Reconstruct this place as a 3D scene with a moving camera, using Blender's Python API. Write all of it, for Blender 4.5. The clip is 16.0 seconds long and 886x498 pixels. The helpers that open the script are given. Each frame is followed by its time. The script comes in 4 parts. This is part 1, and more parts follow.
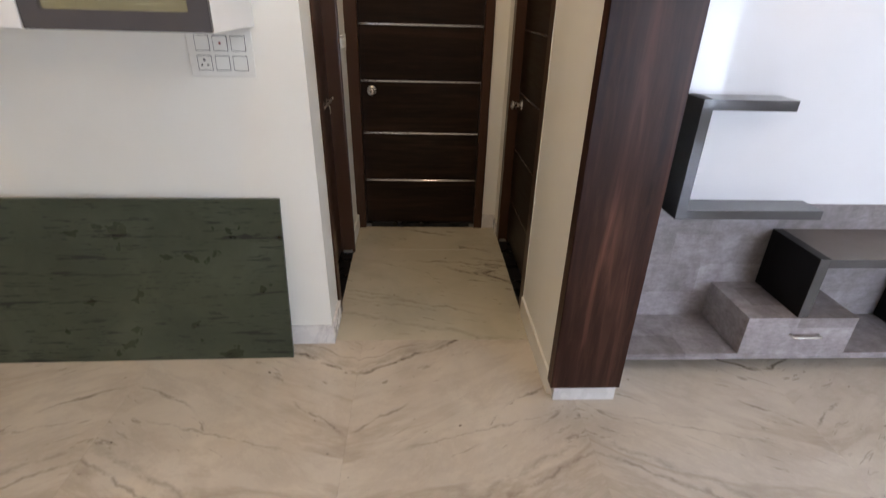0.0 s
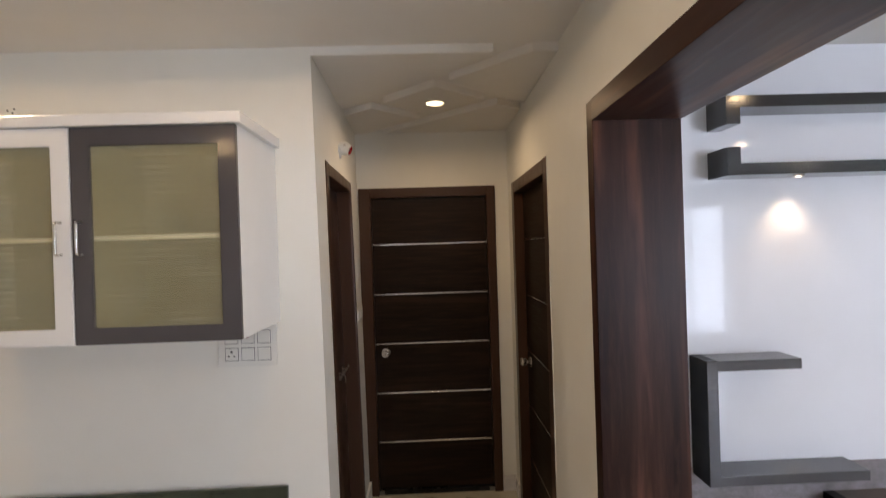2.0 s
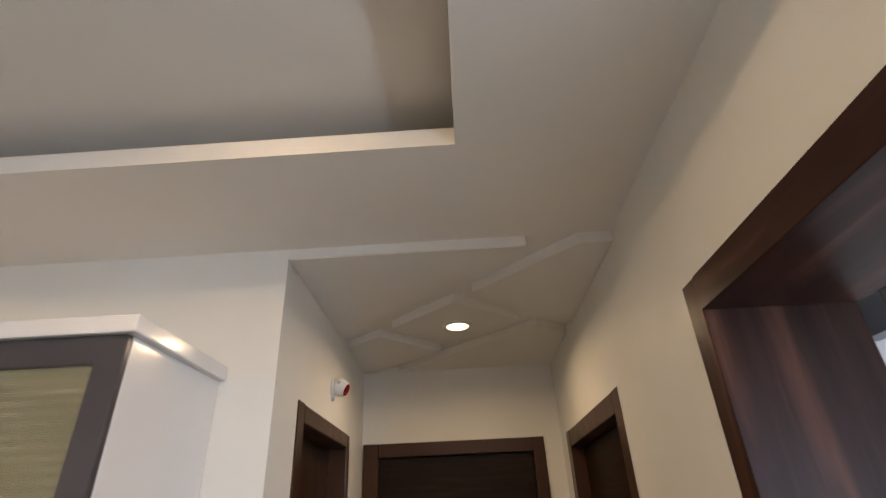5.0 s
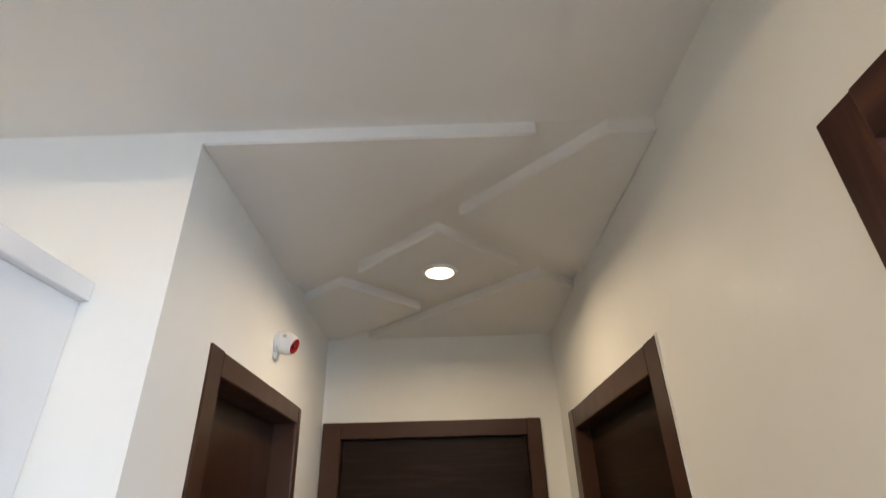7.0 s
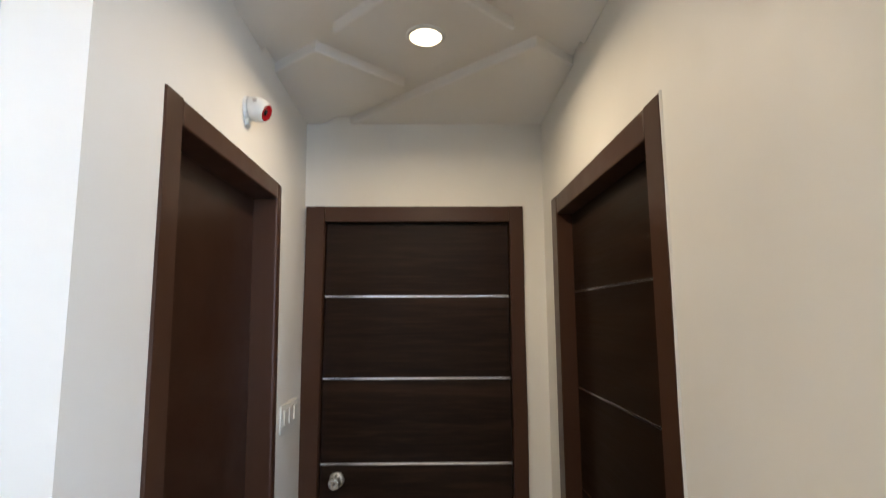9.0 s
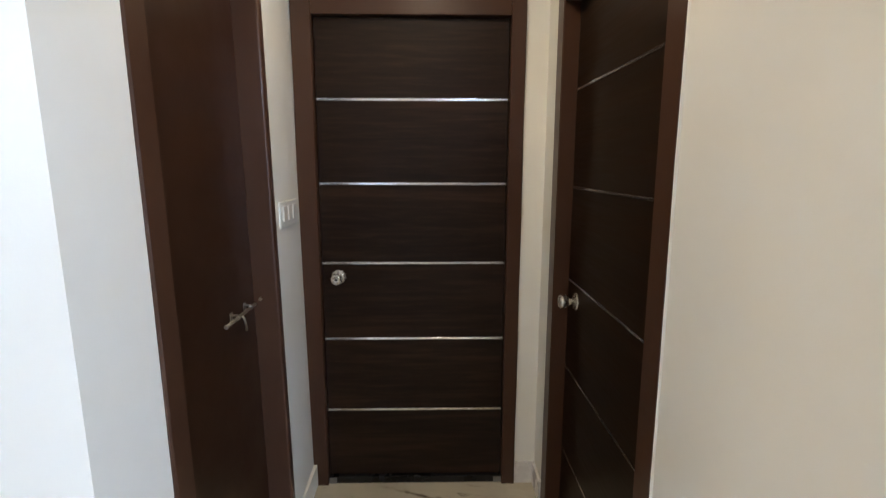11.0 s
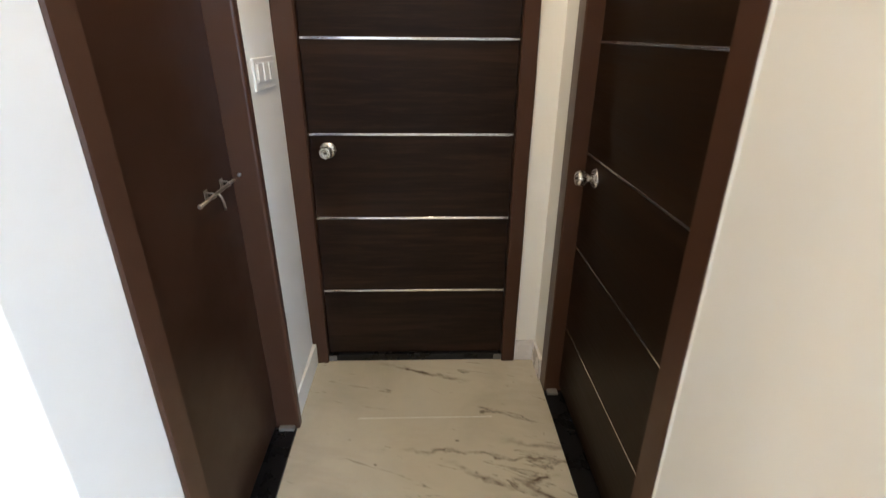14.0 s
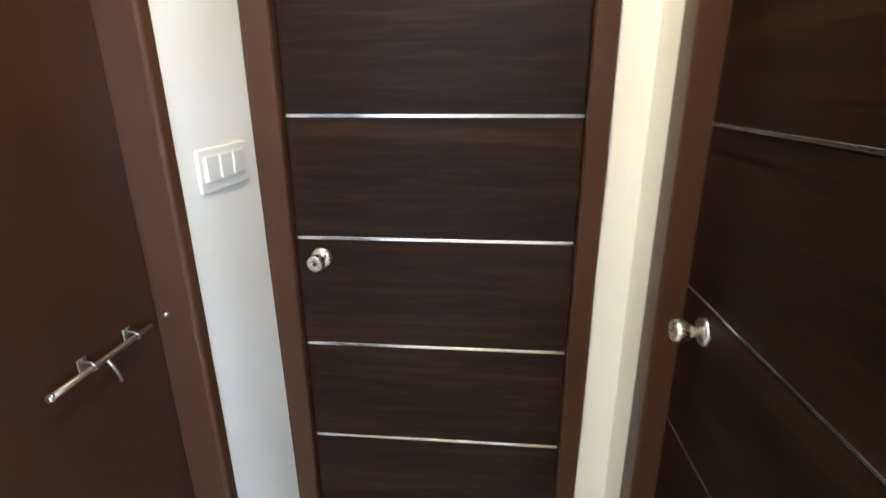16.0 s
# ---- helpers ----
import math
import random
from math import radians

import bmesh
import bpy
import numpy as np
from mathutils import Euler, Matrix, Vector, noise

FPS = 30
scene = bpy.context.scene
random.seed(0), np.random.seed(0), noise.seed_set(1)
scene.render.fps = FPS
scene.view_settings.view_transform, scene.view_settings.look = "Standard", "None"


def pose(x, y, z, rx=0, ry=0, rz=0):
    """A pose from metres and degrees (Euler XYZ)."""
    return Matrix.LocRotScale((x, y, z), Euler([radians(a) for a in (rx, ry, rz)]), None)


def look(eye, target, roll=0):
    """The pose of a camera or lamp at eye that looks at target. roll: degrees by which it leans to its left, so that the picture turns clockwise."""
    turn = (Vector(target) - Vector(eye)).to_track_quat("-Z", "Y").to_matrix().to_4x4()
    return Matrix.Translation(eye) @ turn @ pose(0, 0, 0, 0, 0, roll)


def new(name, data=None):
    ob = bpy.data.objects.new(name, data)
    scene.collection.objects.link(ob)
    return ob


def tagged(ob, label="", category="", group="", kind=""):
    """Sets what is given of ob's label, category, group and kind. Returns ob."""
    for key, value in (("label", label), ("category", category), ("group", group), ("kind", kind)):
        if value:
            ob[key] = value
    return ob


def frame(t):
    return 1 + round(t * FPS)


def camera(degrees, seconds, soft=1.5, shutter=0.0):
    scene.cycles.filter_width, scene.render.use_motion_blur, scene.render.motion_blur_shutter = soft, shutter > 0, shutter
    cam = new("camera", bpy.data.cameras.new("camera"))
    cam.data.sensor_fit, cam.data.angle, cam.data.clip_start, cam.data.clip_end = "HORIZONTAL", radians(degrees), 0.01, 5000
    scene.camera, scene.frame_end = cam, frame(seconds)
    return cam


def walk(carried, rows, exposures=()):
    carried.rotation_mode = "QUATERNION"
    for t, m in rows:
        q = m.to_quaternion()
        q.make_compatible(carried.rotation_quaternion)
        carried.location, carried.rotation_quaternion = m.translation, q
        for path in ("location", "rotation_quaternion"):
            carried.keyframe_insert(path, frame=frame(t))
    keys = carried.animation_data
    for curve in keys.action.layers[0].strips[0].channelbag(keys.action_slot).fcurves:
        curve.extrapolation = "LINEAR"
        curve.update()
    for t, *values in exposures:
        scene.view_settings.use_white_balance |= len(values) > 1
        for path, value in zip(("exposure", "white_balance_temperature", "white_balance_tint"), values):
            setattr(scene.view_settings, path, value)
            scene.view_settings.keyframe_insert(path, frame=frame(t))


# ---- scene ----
cam = camera(83.2, 16.0, soft=1.2, shutter=0.5)
PATH = [
    (0, (0.028, -0.005, 1.544), (0.127, 1.783, 0.654), 1.6),
    (0.5, (0.028, -0.011, 1.601), (0.14, 1.855, 0.888), 0.9),
    (1, (0.021, -0.019, 1.662), (0.128, 1.923, 1.2), -0.2),
    (1.5, (0.033, -0.024, 1.703), (0.11, 1.962, 1.486), -1.2),
    (2, (0.044, -0.026, 1.725), (0.096, 1.974, 1.717), -1.8),
    (2.5, (0.068, -0.011, 1.73), (0.089, 1.983, 1.886), -2.3),
    (3, (0.111, 0.036, 1.733), (0.089, 2.015, 2.023), -2.4),
    (3.5, (0.156, 0.102, 1.714), (0.082, 2.057, 2.13), -2.5),
    (4, (0.132, 0.254, 1.716), (0.057, 2.159, 2.321), -2.4),
    (4.2, (0.109, 0.333, 1.738), (0.039, 2.208, 2.429), -2.5),
    (6.3, (0.13, 1.074, 1.798), (0.093, 2.744, 2.897), -2.2),
    (6.5, (0.128, 1.114, 1.791), (0.096, 2.808, 2.854), -2.1),
    (7, (0.123, 1.171, 1.776), (0.108, 2.935, 2.719), -1.5),
    (7.5, (0.128, 1.211, 1.766), (0.134, 3.049, 2.553), -0.7),
    (8, (0.123, 1.25, 1.742), (0.148, 3.153, 2.359), -0.3),
    (8.5, (0.128, 1.277, 1.712), (0.153, 3.228, 2.15), -0.3),
    (9, (0.129, 1.301, 1.669), (0.154, 3.283, 1.933), -0.2),
    (9.2, (0.133, 1.302, 1.655), (0.157, 3.292, 1.852), 0.0),
    (11.3, (0.13, 1.333, 1.467), (0.171, 3.288, 1.049), 0.2),
    (11.5, (0.14, 1.337, 1.459), (0.18, 3.28, 0.983), 0.4),
    (12, (0.154, 1.33, 1.415), (0.206, 3.229, 0.79), 0.4),
    (12.5, (0.168, 1.322, 1.373), (0.221, 3.159, 0.584), 0.4),
    (13, (0.169, 1.299, 1.361), (0.205, 3.085, 0.462), -0.1),
    (13.5, (0.14, 1.357, 1.384), (0.17, 3.156, 0.51), -0.6),
    (14, (0.1, 1.513, 1.427), (0.164, 3.345, 0.628), 0.5),
    (14.5, (0.066, 1.635, 1.434), (0.114, 3.486, 0.679), 1.2),
    (15, (0.113, 1.823, 1.444), (0.101, 3.689, 0.727), 0.7),
    (15.5, (0.206, 2.014, 1.451), (0.152, 3.892, 0.767), -0.3),
    (16, (0.199, 2.119, 1.475), (0.027, 4.014, 0.859), -0.2),
]
EXPOSURE = [
    (0, -0.42, 7550, 20), (1.5, -0.66, 7750, 21), (3.0, -0.93, 7800, 22), (4.2, -0.94, 7850, 22),
    (6.3, -0.30, 6850, 18), (7.5, -0.13, 6550, 15), (9.0, 0.03, 6400, 15), (11.3, 0.28, 6300, 13), (12.5, 0.40, 6350, 13), (13.5, 0.43, 6450, 15),
    (14.0, 0.79, 6450, 14), (14.5, 1.12, 6100, 13), (15.0, 1.78, 6500, 11), (15.5, 1.46, 6050, 9), (16.0, 1.56, 5950, 9),
]
walk(cam, [(t, look(eye, target, roll)) for t, eye, target, roll in PATH], EXPOSURE)

# ---- world and lights ----
WARM, AMBER, COOL, DAY = (1.0, 0.80, 0.53), (1.0, 0.765, 0.455), (0.58, 0.78, 1.0), (0.55, 0.735, 1.0)
world = bpy.data.worlds.new("world")
scene.world = world
world.use_nodes = True
sky = world.node_tree.nodes.new("ShaderNodeTexSky")
sky.sky_type, sky.sun_disc = "NISHITA", False
sky.sun_elevation, sky.sun_rotation = radians(48), radians(200)
world.node_tree.nodes["Background"].inputs[1].default_value = 0.12
world.node_tree.links.new(sky.outputs[0], world.node_tree.nodes["Background"].inputs[0])


def area_lamp(name, m, watts, colour, size, size_y=None, disc=False, spread=180):
    lamp = bpy.data.lights.new(name, "AREA")
    lamp.energy, lamp.color, lamp.size = watts, colour, size
    lamp.shape = "DISK" if disc else "RECTANGLE"
    lamp.spread = radians(spread)
    if size_y:
        lamp.size_y = size_y
    ob = new(name, lamp)
    ob.matrix_world = m
    return ob


sun = bpy.data.lights.new("sun", "SUN")
sun.energy, sun.angle, sun.color = 3.0, radians(0.5), (1.0, 0.95, 0.88)
new("sun", sun).matrix_world = look((6, 14, 16), (0, 0, 0))

WINDOW_W = 300.0
# cool fill from behind the walk, through an added, unseen hall window
area_lamp("hall_fill_light", look((-1.25, -3.62, 1.5), (-1.25, 0, 1.5)), 10.0, DAY, 1.3, 1.2)
area_lamp("window_light", look((3.7, -3.62, 1.35), (3.7, 0, 1.35)), WINDOW_W, DAY, 2.1, 2.2)
HALL_SPOTS = [(-0.275, 1.150), (-1.77, 1.150), (-0.275, -1.3), (-1.77, -1.3)]
for sx, sy in HALL_SPOTS:
    area_lamp("hall_downlight", look((sx, sy, 2.686), (sx, sy, 0)), 7.2, AMBER, 0.11, disc=True)
area_lamp("corridor_downlight", look((0.096, 2.75, 2.512), (0.096, 2.75, 0)), 6.7, WARM, 0.10, disc=True, spread=166)
LIVING_SPOTS = [(1.88, 1.1), (2.83, -0.07), (4.2, 1.1), (4.2, -1.4)]
for sx, sy in LIVING_SPOTS:
    area_lamp("living_downlight", look((sx, sy, 2.547), (sx, sy, 0)), 3.0, WARM, 0.09, disc=True)
area_lamp("tube_glow", look((0.522, 0.20, 2.232), (-1.2, 0.20, 2.25)), 13.0, COOL, 1.14, 0.03)
spot = bpy.data.lights.new("shelf_spot", "SPOT")
spot.energy, spot.color, spot.spot_size, spot.spot_blend, spot.shadow_soft_size = 7.0, (1.0, 0.86, 0.66), radians(94), 0.8, 0.012
for sx in (1.615, 2.6):
    new("shelf_spot", spot).matrix_world = look((sx, 2.055, 1.966), (sx, 2.075, 0))


# ---- materials ----
def shader(name, colour, rough=0.5, metal=0.0, coat=0.0):
    m = bpy.data.materials.new(name)
    m.use_nodes = True
    b = m.node_tree.nodes["Principled BSDF"]
    b.inputs["Base Color"].default_value = (*colour, 1)
    b.inputs["Roughness"].default_value, b.inputs["Metallic"].default_value = rough, metal
    b.inputs["Coat Weight"].default_value, b.inputs["Coat Roughness"].default_value = coat, 0.08
    return m, m.node_tree, b


def node(nt, kind, links=(), **values):
    n = nt.nodes.new("ShaderNode" + kind)
    for key, value in values.items():
        n.inputs[key.replace("_", " ")].default_value = value
    for socket, source in links:
        nt.links.new(source, n.inputs[socket])
    return n


def coords(nt, scale=(1, 1, 1), turn=0.0, wander=0.0):
    """Object coordinates, scaled, turned about z and shifted for each object by its random number."""
    tc = nt.nodes.new("ShaderNodeTexCoord")
    out = tc.outputs["Object"]
    if wander:
        info = nt.nodes.new("ShaderNodeObjectInfo")
        mul = nt.nodes.new("ShaderNodeMath")
        mul.operation = "MULTIPLY"
        mul.inputs[1].default_value = wander
        nt.links.new(info.outputs["Random"], mul.inputs[0])
        add = nt.nodes.new("ShaderNodeVectorMath")
        nt.links.new(out, add.inputs[0])
        nt.links.new(mul.outputs[0], add.inputs[1])
        out = add.outputs[0]
    mp = nt.nodes.new("ShaderNodeMapping")
    mp.vector_type = "TEXTURE"
    mp.inputs["Scale"].default_value = tuple(1 / k for k in scale)
    mp.inputs["Rotation"].default_value = (0, 0, radians(turn))
    nt.links.new(out, mp.inputs["Vector"])
    return mp.outputs[0]


def noise_at(nt, vec, scale, detail=4.0, rough=0.55, warp=0.0):
    n = node(nt, "TexNoise", [("Vector", vec)], Scale=scale, Detail=detail, Roughness=rough, Distortion=warp)
    return n.outputs["Fac"]


def ramp(nt, fac, stops):
    r = nt.nodes.new("ShaderNodeValToRGB")
    while len(r.color_ramp.elements) < len(stops):
        r.color_ramp.elements.new(0.5)
    for e, (p, c) in zip(r.color_ramp.elements, stops):
        e.position, e.color = p, (*c, 1) if len(c) == 3 else c
    nt.links.new(fac, r.inputs[0])
    return r.outputs[0]


def mix(nt, fac, a, b, blend="MIX"):
    n = nt.nodes.new("ShaderNodeMix")
    n.data_type, n.blend_type = "RGBA", blend
    if isinstance(fac, float):
        n.inputs[0].default_value = fac
    else:
        nt.links.new(fac, n.inputs[0])
    for k, v in ((6, a), (7, b)):
        if isinstance(v, tuple):
            n.inputs[k].default_value = (*v, 1)
        else:
            nt.links.new(v, n.inputs[k])
    return n.outputs[2]


def bump(nt, b, height, strength, dist=0.002):
    n = nt.nodes.new("ShaderNodeBump")
    n.inputs["Strength"].default_value, n.inputs["Distance"].default_value = strength, dist
    nt.links.new(height, n.inputs["Height"])
    nt.links.new(n.outputs[0], b.inputs["Normal"])


def painted(name, colour, rough, grain=140.0, relief=0.12, spread=0.05, coat=0.0, gloss=0.5):
    """Paint or laminate with faint cloudy variation, roller grain and uneven gloss."""
    m, nt, b = shader(name, colour, rough, coat=coat)
    b.inputs["Specular IOR Level"].default_value = gloss
    v = coords(nt)
    dark = tuple(c * (1 - spread) for c in colour)
    lite = tuple(min(1, c * (1 + spread)) for c in colour)
    nt.links.new(ramp(nt, noise_at(nt, v, 2.3, 5), [(0.3, dark), (0.7, lite)]), b.inputs["Base Color"])
    nt.links.new(ramp(nt, noise_at(nt, v, 9.0, 4), [(0.3, (rough * 0.85,) * 3), (0.7, (min(1, rough * 1.15),) * 3)]), b.inputs["Roughness"])
    bump(nt, b, noise_at(nt, v, grain, 3), relief)
    return m


def timber(name, dark, mid, lite, rough, axis, grain=1.0, coat=0.0, gloss=0.13, spread=1.0, broad_share=0.55):
    """Wood laminate: fine streaks drawn out along one axis over broad tone bands."""
    m, nt, b = shader(name, mid, rough, coat=coat)
    long, short = 1.2, 26.0 * grain
    scale = tuple(long if k == axis else short for k in "xyz")
    v = coords(nt, scale, wander=7.0)
    fine = noise_at(nt, v, 3.2, 6, 0.65, 0.4)
    scale = tuple(0.5 if k == axis else 6.0 * spread for k in "xyz")
    broad = noise_at(nt, coords(nt, scale, wander=3.0), 1.6, 4, 0.5, 0.8)
    c = mix(nt, broad_share, ramp(nt, fine, [(0.25, dark), (0.5, mid), (0.78, lite)]), ramp(nt, broad, [(0.3, dark), (0.55, mid), (0.75, lite)]))
    nt.links.new(c, b.inputs["Base Color"])
    nt.links.new(ramp(nt, fine, [(0.2, (rough * 0.8,) * 3), (0.8, (rough * 1.25,) * 3)]), b.inputs["Roughness"])
    b.inputs["Specular IOR Level"].default_value = gloss
    bump(nt, b, fine, 0.10, 0.001)
    return m


def marble(name, tone, stain, vein, rough, turn, wander):
    """Polished marble: clouded ground, drawn-out bands, and thin broken veins."""
    m, nt, b = shader(name, tone, rough)
    v = coords(nt, (1, 1, 1), turn, wander)
    cloud = noise_at(nt, v, 2.2, 6, 0.6, 0.6)
    lite = tuple(min(1, c * 1.09) for c in tone)
    ground = ramp(nt, cloud, [(0.3, tuple(c * 0.90 for c in tone)), (0.55, tone), (0.75, lite)])
    drawn = coords(nt, (0.55, 2.6, 1), turn, wander)
    bands = noise_at(nt, drawn, 1.5, 7, 0.62, 1.3)
    band = ramp(nt, bands, [(0.50, (0, 0, 0)), (0.535, (1, 1, 1)), (0.57, (0, 0, 0))])
    gate = ramp(nt, noise_at(nt, v, 1.1, 3), [(0.42, (0, 0, 0)), (0.62, (1, 1, 1))])
    soft = mix(nt, 1.0, band, gate, "MULTIPLY")
    c = mix(nt, mix(nt, 1.0, soft, (0.75, 0.75, 0.75), "MULTIPLY"), ground, stain)
    streaks = noise_at(nt, coords(nt, (1.0, 6.0, 1), turn + 8, wander), 3.4, 8, 0.7, 1.0)
    line = ramp(nt, streaks, [(0.655, (0, 0, 0)), (0.70, (1, 1, 1))])
    gate2 = ramp(nt, noise_at(nt, v, 2.0, 2), [(0.5, (0, 0, 0)), (0.64, (1, 1, 1))])
    c = mix(nt, mix(nt, 1.0, line, gate2, "MULTIPLY"), c, vein)
    nt.links.new(c, b.inputs["Base Color"])
    nt.links.new(ramp(nt, noise_at(nt, v, 14.0, 4), [(0.3, (rough * 0.7,) * 3), (0.7, (rough * 1.5,) * 3)]), b.inputs["Roughness"])
    return m


def matched_floor(name, tone, rough, axis_x, width, marks, calm=0.0, veins=()):
    """Book-matched marble: the figure is mirrored at every joint across x. marks: places of dense dark figure."""
    m, nt, b = shader(name, tone, rough)
    tc = nt.nodes.new("ShaderNodeTexCoord")
    sep = node(nt, "SeparateXYZ", [("Vector", tc.outputs["Object"])])

    def sums(kind, a, k, c=None):
        n = nt.nodes.new("ShaderNodeMath")
        n.operation = kind
        for q, v in enumerate((a, k, c)):
            if v is None:
                continue
            if isinstance(v, (int, float)):
                n.inputs[q].default_value = v
            else:
                nt.links.new(v, n.inputs[q])
        return n.outputs[0]

    fold = sums("PINGPONG", sums("SUBTRACT", sep.outputs[0], axis_x), width) if width else sep.outputs[0]
    plain = node(nt, "CombineXYZ", [("X", fold), ("Y", sep.outputs[1])]).outputs[0]
    depth_in = sums("MULTIPLY", sums("FLOOR", sums("DIVIDE", sums("SUBTRACT", sep.outputs[0], axis_x), width), 0.0), 0.06) if width else sums("MULTIPLY", fold, 0.0)
    slabwise = node(nt, "CombineXYZ", [("X", fold), ("Y", sep.outputs[1]), ("Z", depth_in)]).outputs[0]

    def mapped(scale, turn, shift=(0, 0, 0), base=slabwise):
        mp = nt.nodes.new("ShaderNodeMapping")
        mp.vector_type = "TEXTURE"
        mp.inputs["Scale"].default_value, mp.inputs["Rotation"].default_value, mp.inputs["Location"].default_value = tuple(1 / k for k in scale), (0, 0, radians(turn)), shift
        nt.links.new(base, mp.inputs["Vector"])
        return mp.outputs[0]

    slope = 27 if width else -15
    cloud = noise_at(nt, mapped((1, 1, 1), 0), 2.4, 7, 0.62, 0.5)
    c = ramp(nt, cloud, [(0.30, tuple(k * 0.86 for k in tone)), (0.52, tone), (0.74, tuple(k * 1.10 for k in tone))])
    bands = noise_at(nt, mapped((0.6, 2.6, 1), slope, (3.1, 0.4, 0)), 1.3, 8, 0.60, 0.25 if calm > 0.03 else 0.5)
    band = ramp(nt, bands, [(0.50, (0, 0, 0)), (0.56, (0.55, 0.55, 0.55)), (0.60, (0.18, 0.18, 0.18)), (0.72, (0, 0, 0))])
    if calm > 0.03:
        band = mix(nt, 1.0, band, (0.35, 0.35, 0.35), "MULTIPLY")
    band = mix(nt, 1.0, band, ramp(nt, noise_at(nt, mapped((1, 1, 1), 0, (1.2, 7.7, 0)), 1.3, 3), [(0.38, (0.15, 0.15, 0.15)), (0.60, (1, 1, 1))]), "MULTIPLY")
    c = mix(nt, band, c, (0.345, 0.270, 0.205))
    if width:
        haze = noise_at(nt, mapped((0.9, 1.7, 1), slope + 3, (7.1, 2.3, 0)), 2.6, 8, 0.70, 0.4)
        c = mix(nt, ramp(nt, haze, [(0.46, (0, 0, 0)), (0.56, (0.24, 0.24, 0.24)), (0.62, (0.06, 0.06, 0.06)), (0.70, (0.20, 0.20, 0.20))]), c, (0.34, 0.275, 0.215))
    near = None
    for x, y, r in marks:
        d = nt.nodes.new("ShaderNodeVectorMath")
        d.operation = "DISTANCE"
        nt.links.new(tc.outputs["Object"], d.inputs[0])
        d.inputs[1].default_value = (x, y, 0)
        one = sums("MAXIMUM", sums("SUBTRACT", 1.0, sums("DIVIDE", d.outputs["Value"], r)), 0.0)
        near = one if near is None else sums("MAXIMUM", near, one)
    dash = noise_at(nt, mapped((2.6, 13.0, 1), slope + 4), 2.6, 7, 0.66, 0.9)
    patch = noise_at(nt, mapped((1, 1, 1), 0, (5.3, 1.7, 0)), 2.7, 3, 0.5)
    gate = sums("MULTIPLY", sums("SUBTRACT", patch, 0.5), 0.45)
    lift = sums("ADD", dash, gate)
    line = ramp(nt, lift, [(0.625 + calm, (0, 0, 0)), (0.675 + calm, (0.38, 0.38, 0.38)), (0.8 + calm, (0.6, 0.6, 0.6))])
    c = mix(nt, line, c, (0.125, 0.090, 0.064))
    if near is not None:
        fine = noise_at(nt, mapped((1.3, 8.5, 1), slope - 4), 3.0, 8, 0.64, 1.0)
        fine = sums("ADD", fine, sums("MULTIPLY", near, 0.20))
        c = mix(nt, ramp(nt, fine, [(0.65, (0, 0, 0)), (0.675, (0.85, 0.85, 0.85)), (0.70, (0.10, 0.10, 0.10))]), c, (0.085, 0.065, 0.050))
    sway = sums("MULTIPLY", sums("SUBTRACT", noise_at(nt, mapped((1, 1, 1), 0, base=plain), 7.0, 5, 0.6), 0.5), 0.13)
    broken = ramp(nt, noise_at(nt, mapped((1.0, 2.2, 1), slope), 13.0, 5, 0.65), [(0.36, (0, 0, 0)), (0.56, (1, 1, 1))])
    for rise, lean, x0, x1, thick, depth in veins:
        run = sums("ADD", sums("MULTIPLY", fold, lean), rise)
        off = sums("ABSOLUTE", sums("ADD", sums("SUBTRACT", sep.outputs[1], run), sway), 0.0)
        body = sums("MAXIMUM", sums("SUBTRACT", 1.0, sums("DIVIDE", off, thick)), 0.0)
        fade = 0.08 if x1 - x0 > 0.2 else 0.03
        start = nt.nodes.new("ShaderNodeMapRange")
        stop = nt.nodes.new("ShaderNodeMapRange")
        for n, p, q in ((start, x0 - fade, x0 + fade), (stop, x1 + fade, x1 - fade)):
            nt.links.new(fold, n.inputs[0])
            n.inputs[1].default_value, n.inputs[2].default_value = p, q
        body = sums("MULTIPLY", sums("MULTIPLY", body, start.outputs[0]), sums("MULTIPLY", stop.outputs[0], depth))
        c = mix(nt, mix(nt, 1.0, body, broken, "MULTIPLY"), c, (0.110, 0.078, 0.054))
    spots = ramp(nt, noise_at(nt, mapped((1, 1.8, 1), slope), 19.0, 2), [(0.735, (0, 0, 0)), (0.78, (0.85, 0.85, 0.85))])
    c = mix(nt, spots, c, (0.12, 0.09, 0.07))
    nt.links.new(c, b.inputs["Base Color"])
    nt.links.new(ramp(nt, noise_at(nt, mapped((1, 1, 1), 0), 12.0, 4), [(0.3, (rough * 0.7,) * 3), (0.7, (rough * 1.5,) * 3)]), b.inputs["Roughness"])
    return m


def metal(name, colour, rough):
    m, nt, b = shader(name, colour, rough, 1.0)
    v = coords(nt, (3, 60, 60))
    nt.links.new(ramp(nt, noise_at(nt, v, 8.0, 3), [(0.3, (rough * 0.7,) * 3), (0.7, (rough * 1.4,) * 3)]), b.inputs["Roughness"])
    return m


def glow(name, colour, strength):
    m, nt, b = shader(name, (0.9, 0.9, 0.9), 0.4)
    b.inputs["Emission Color"].default_value, b.inputs["Emission Strength"].default_value = (*colour, 1), strength
    return m


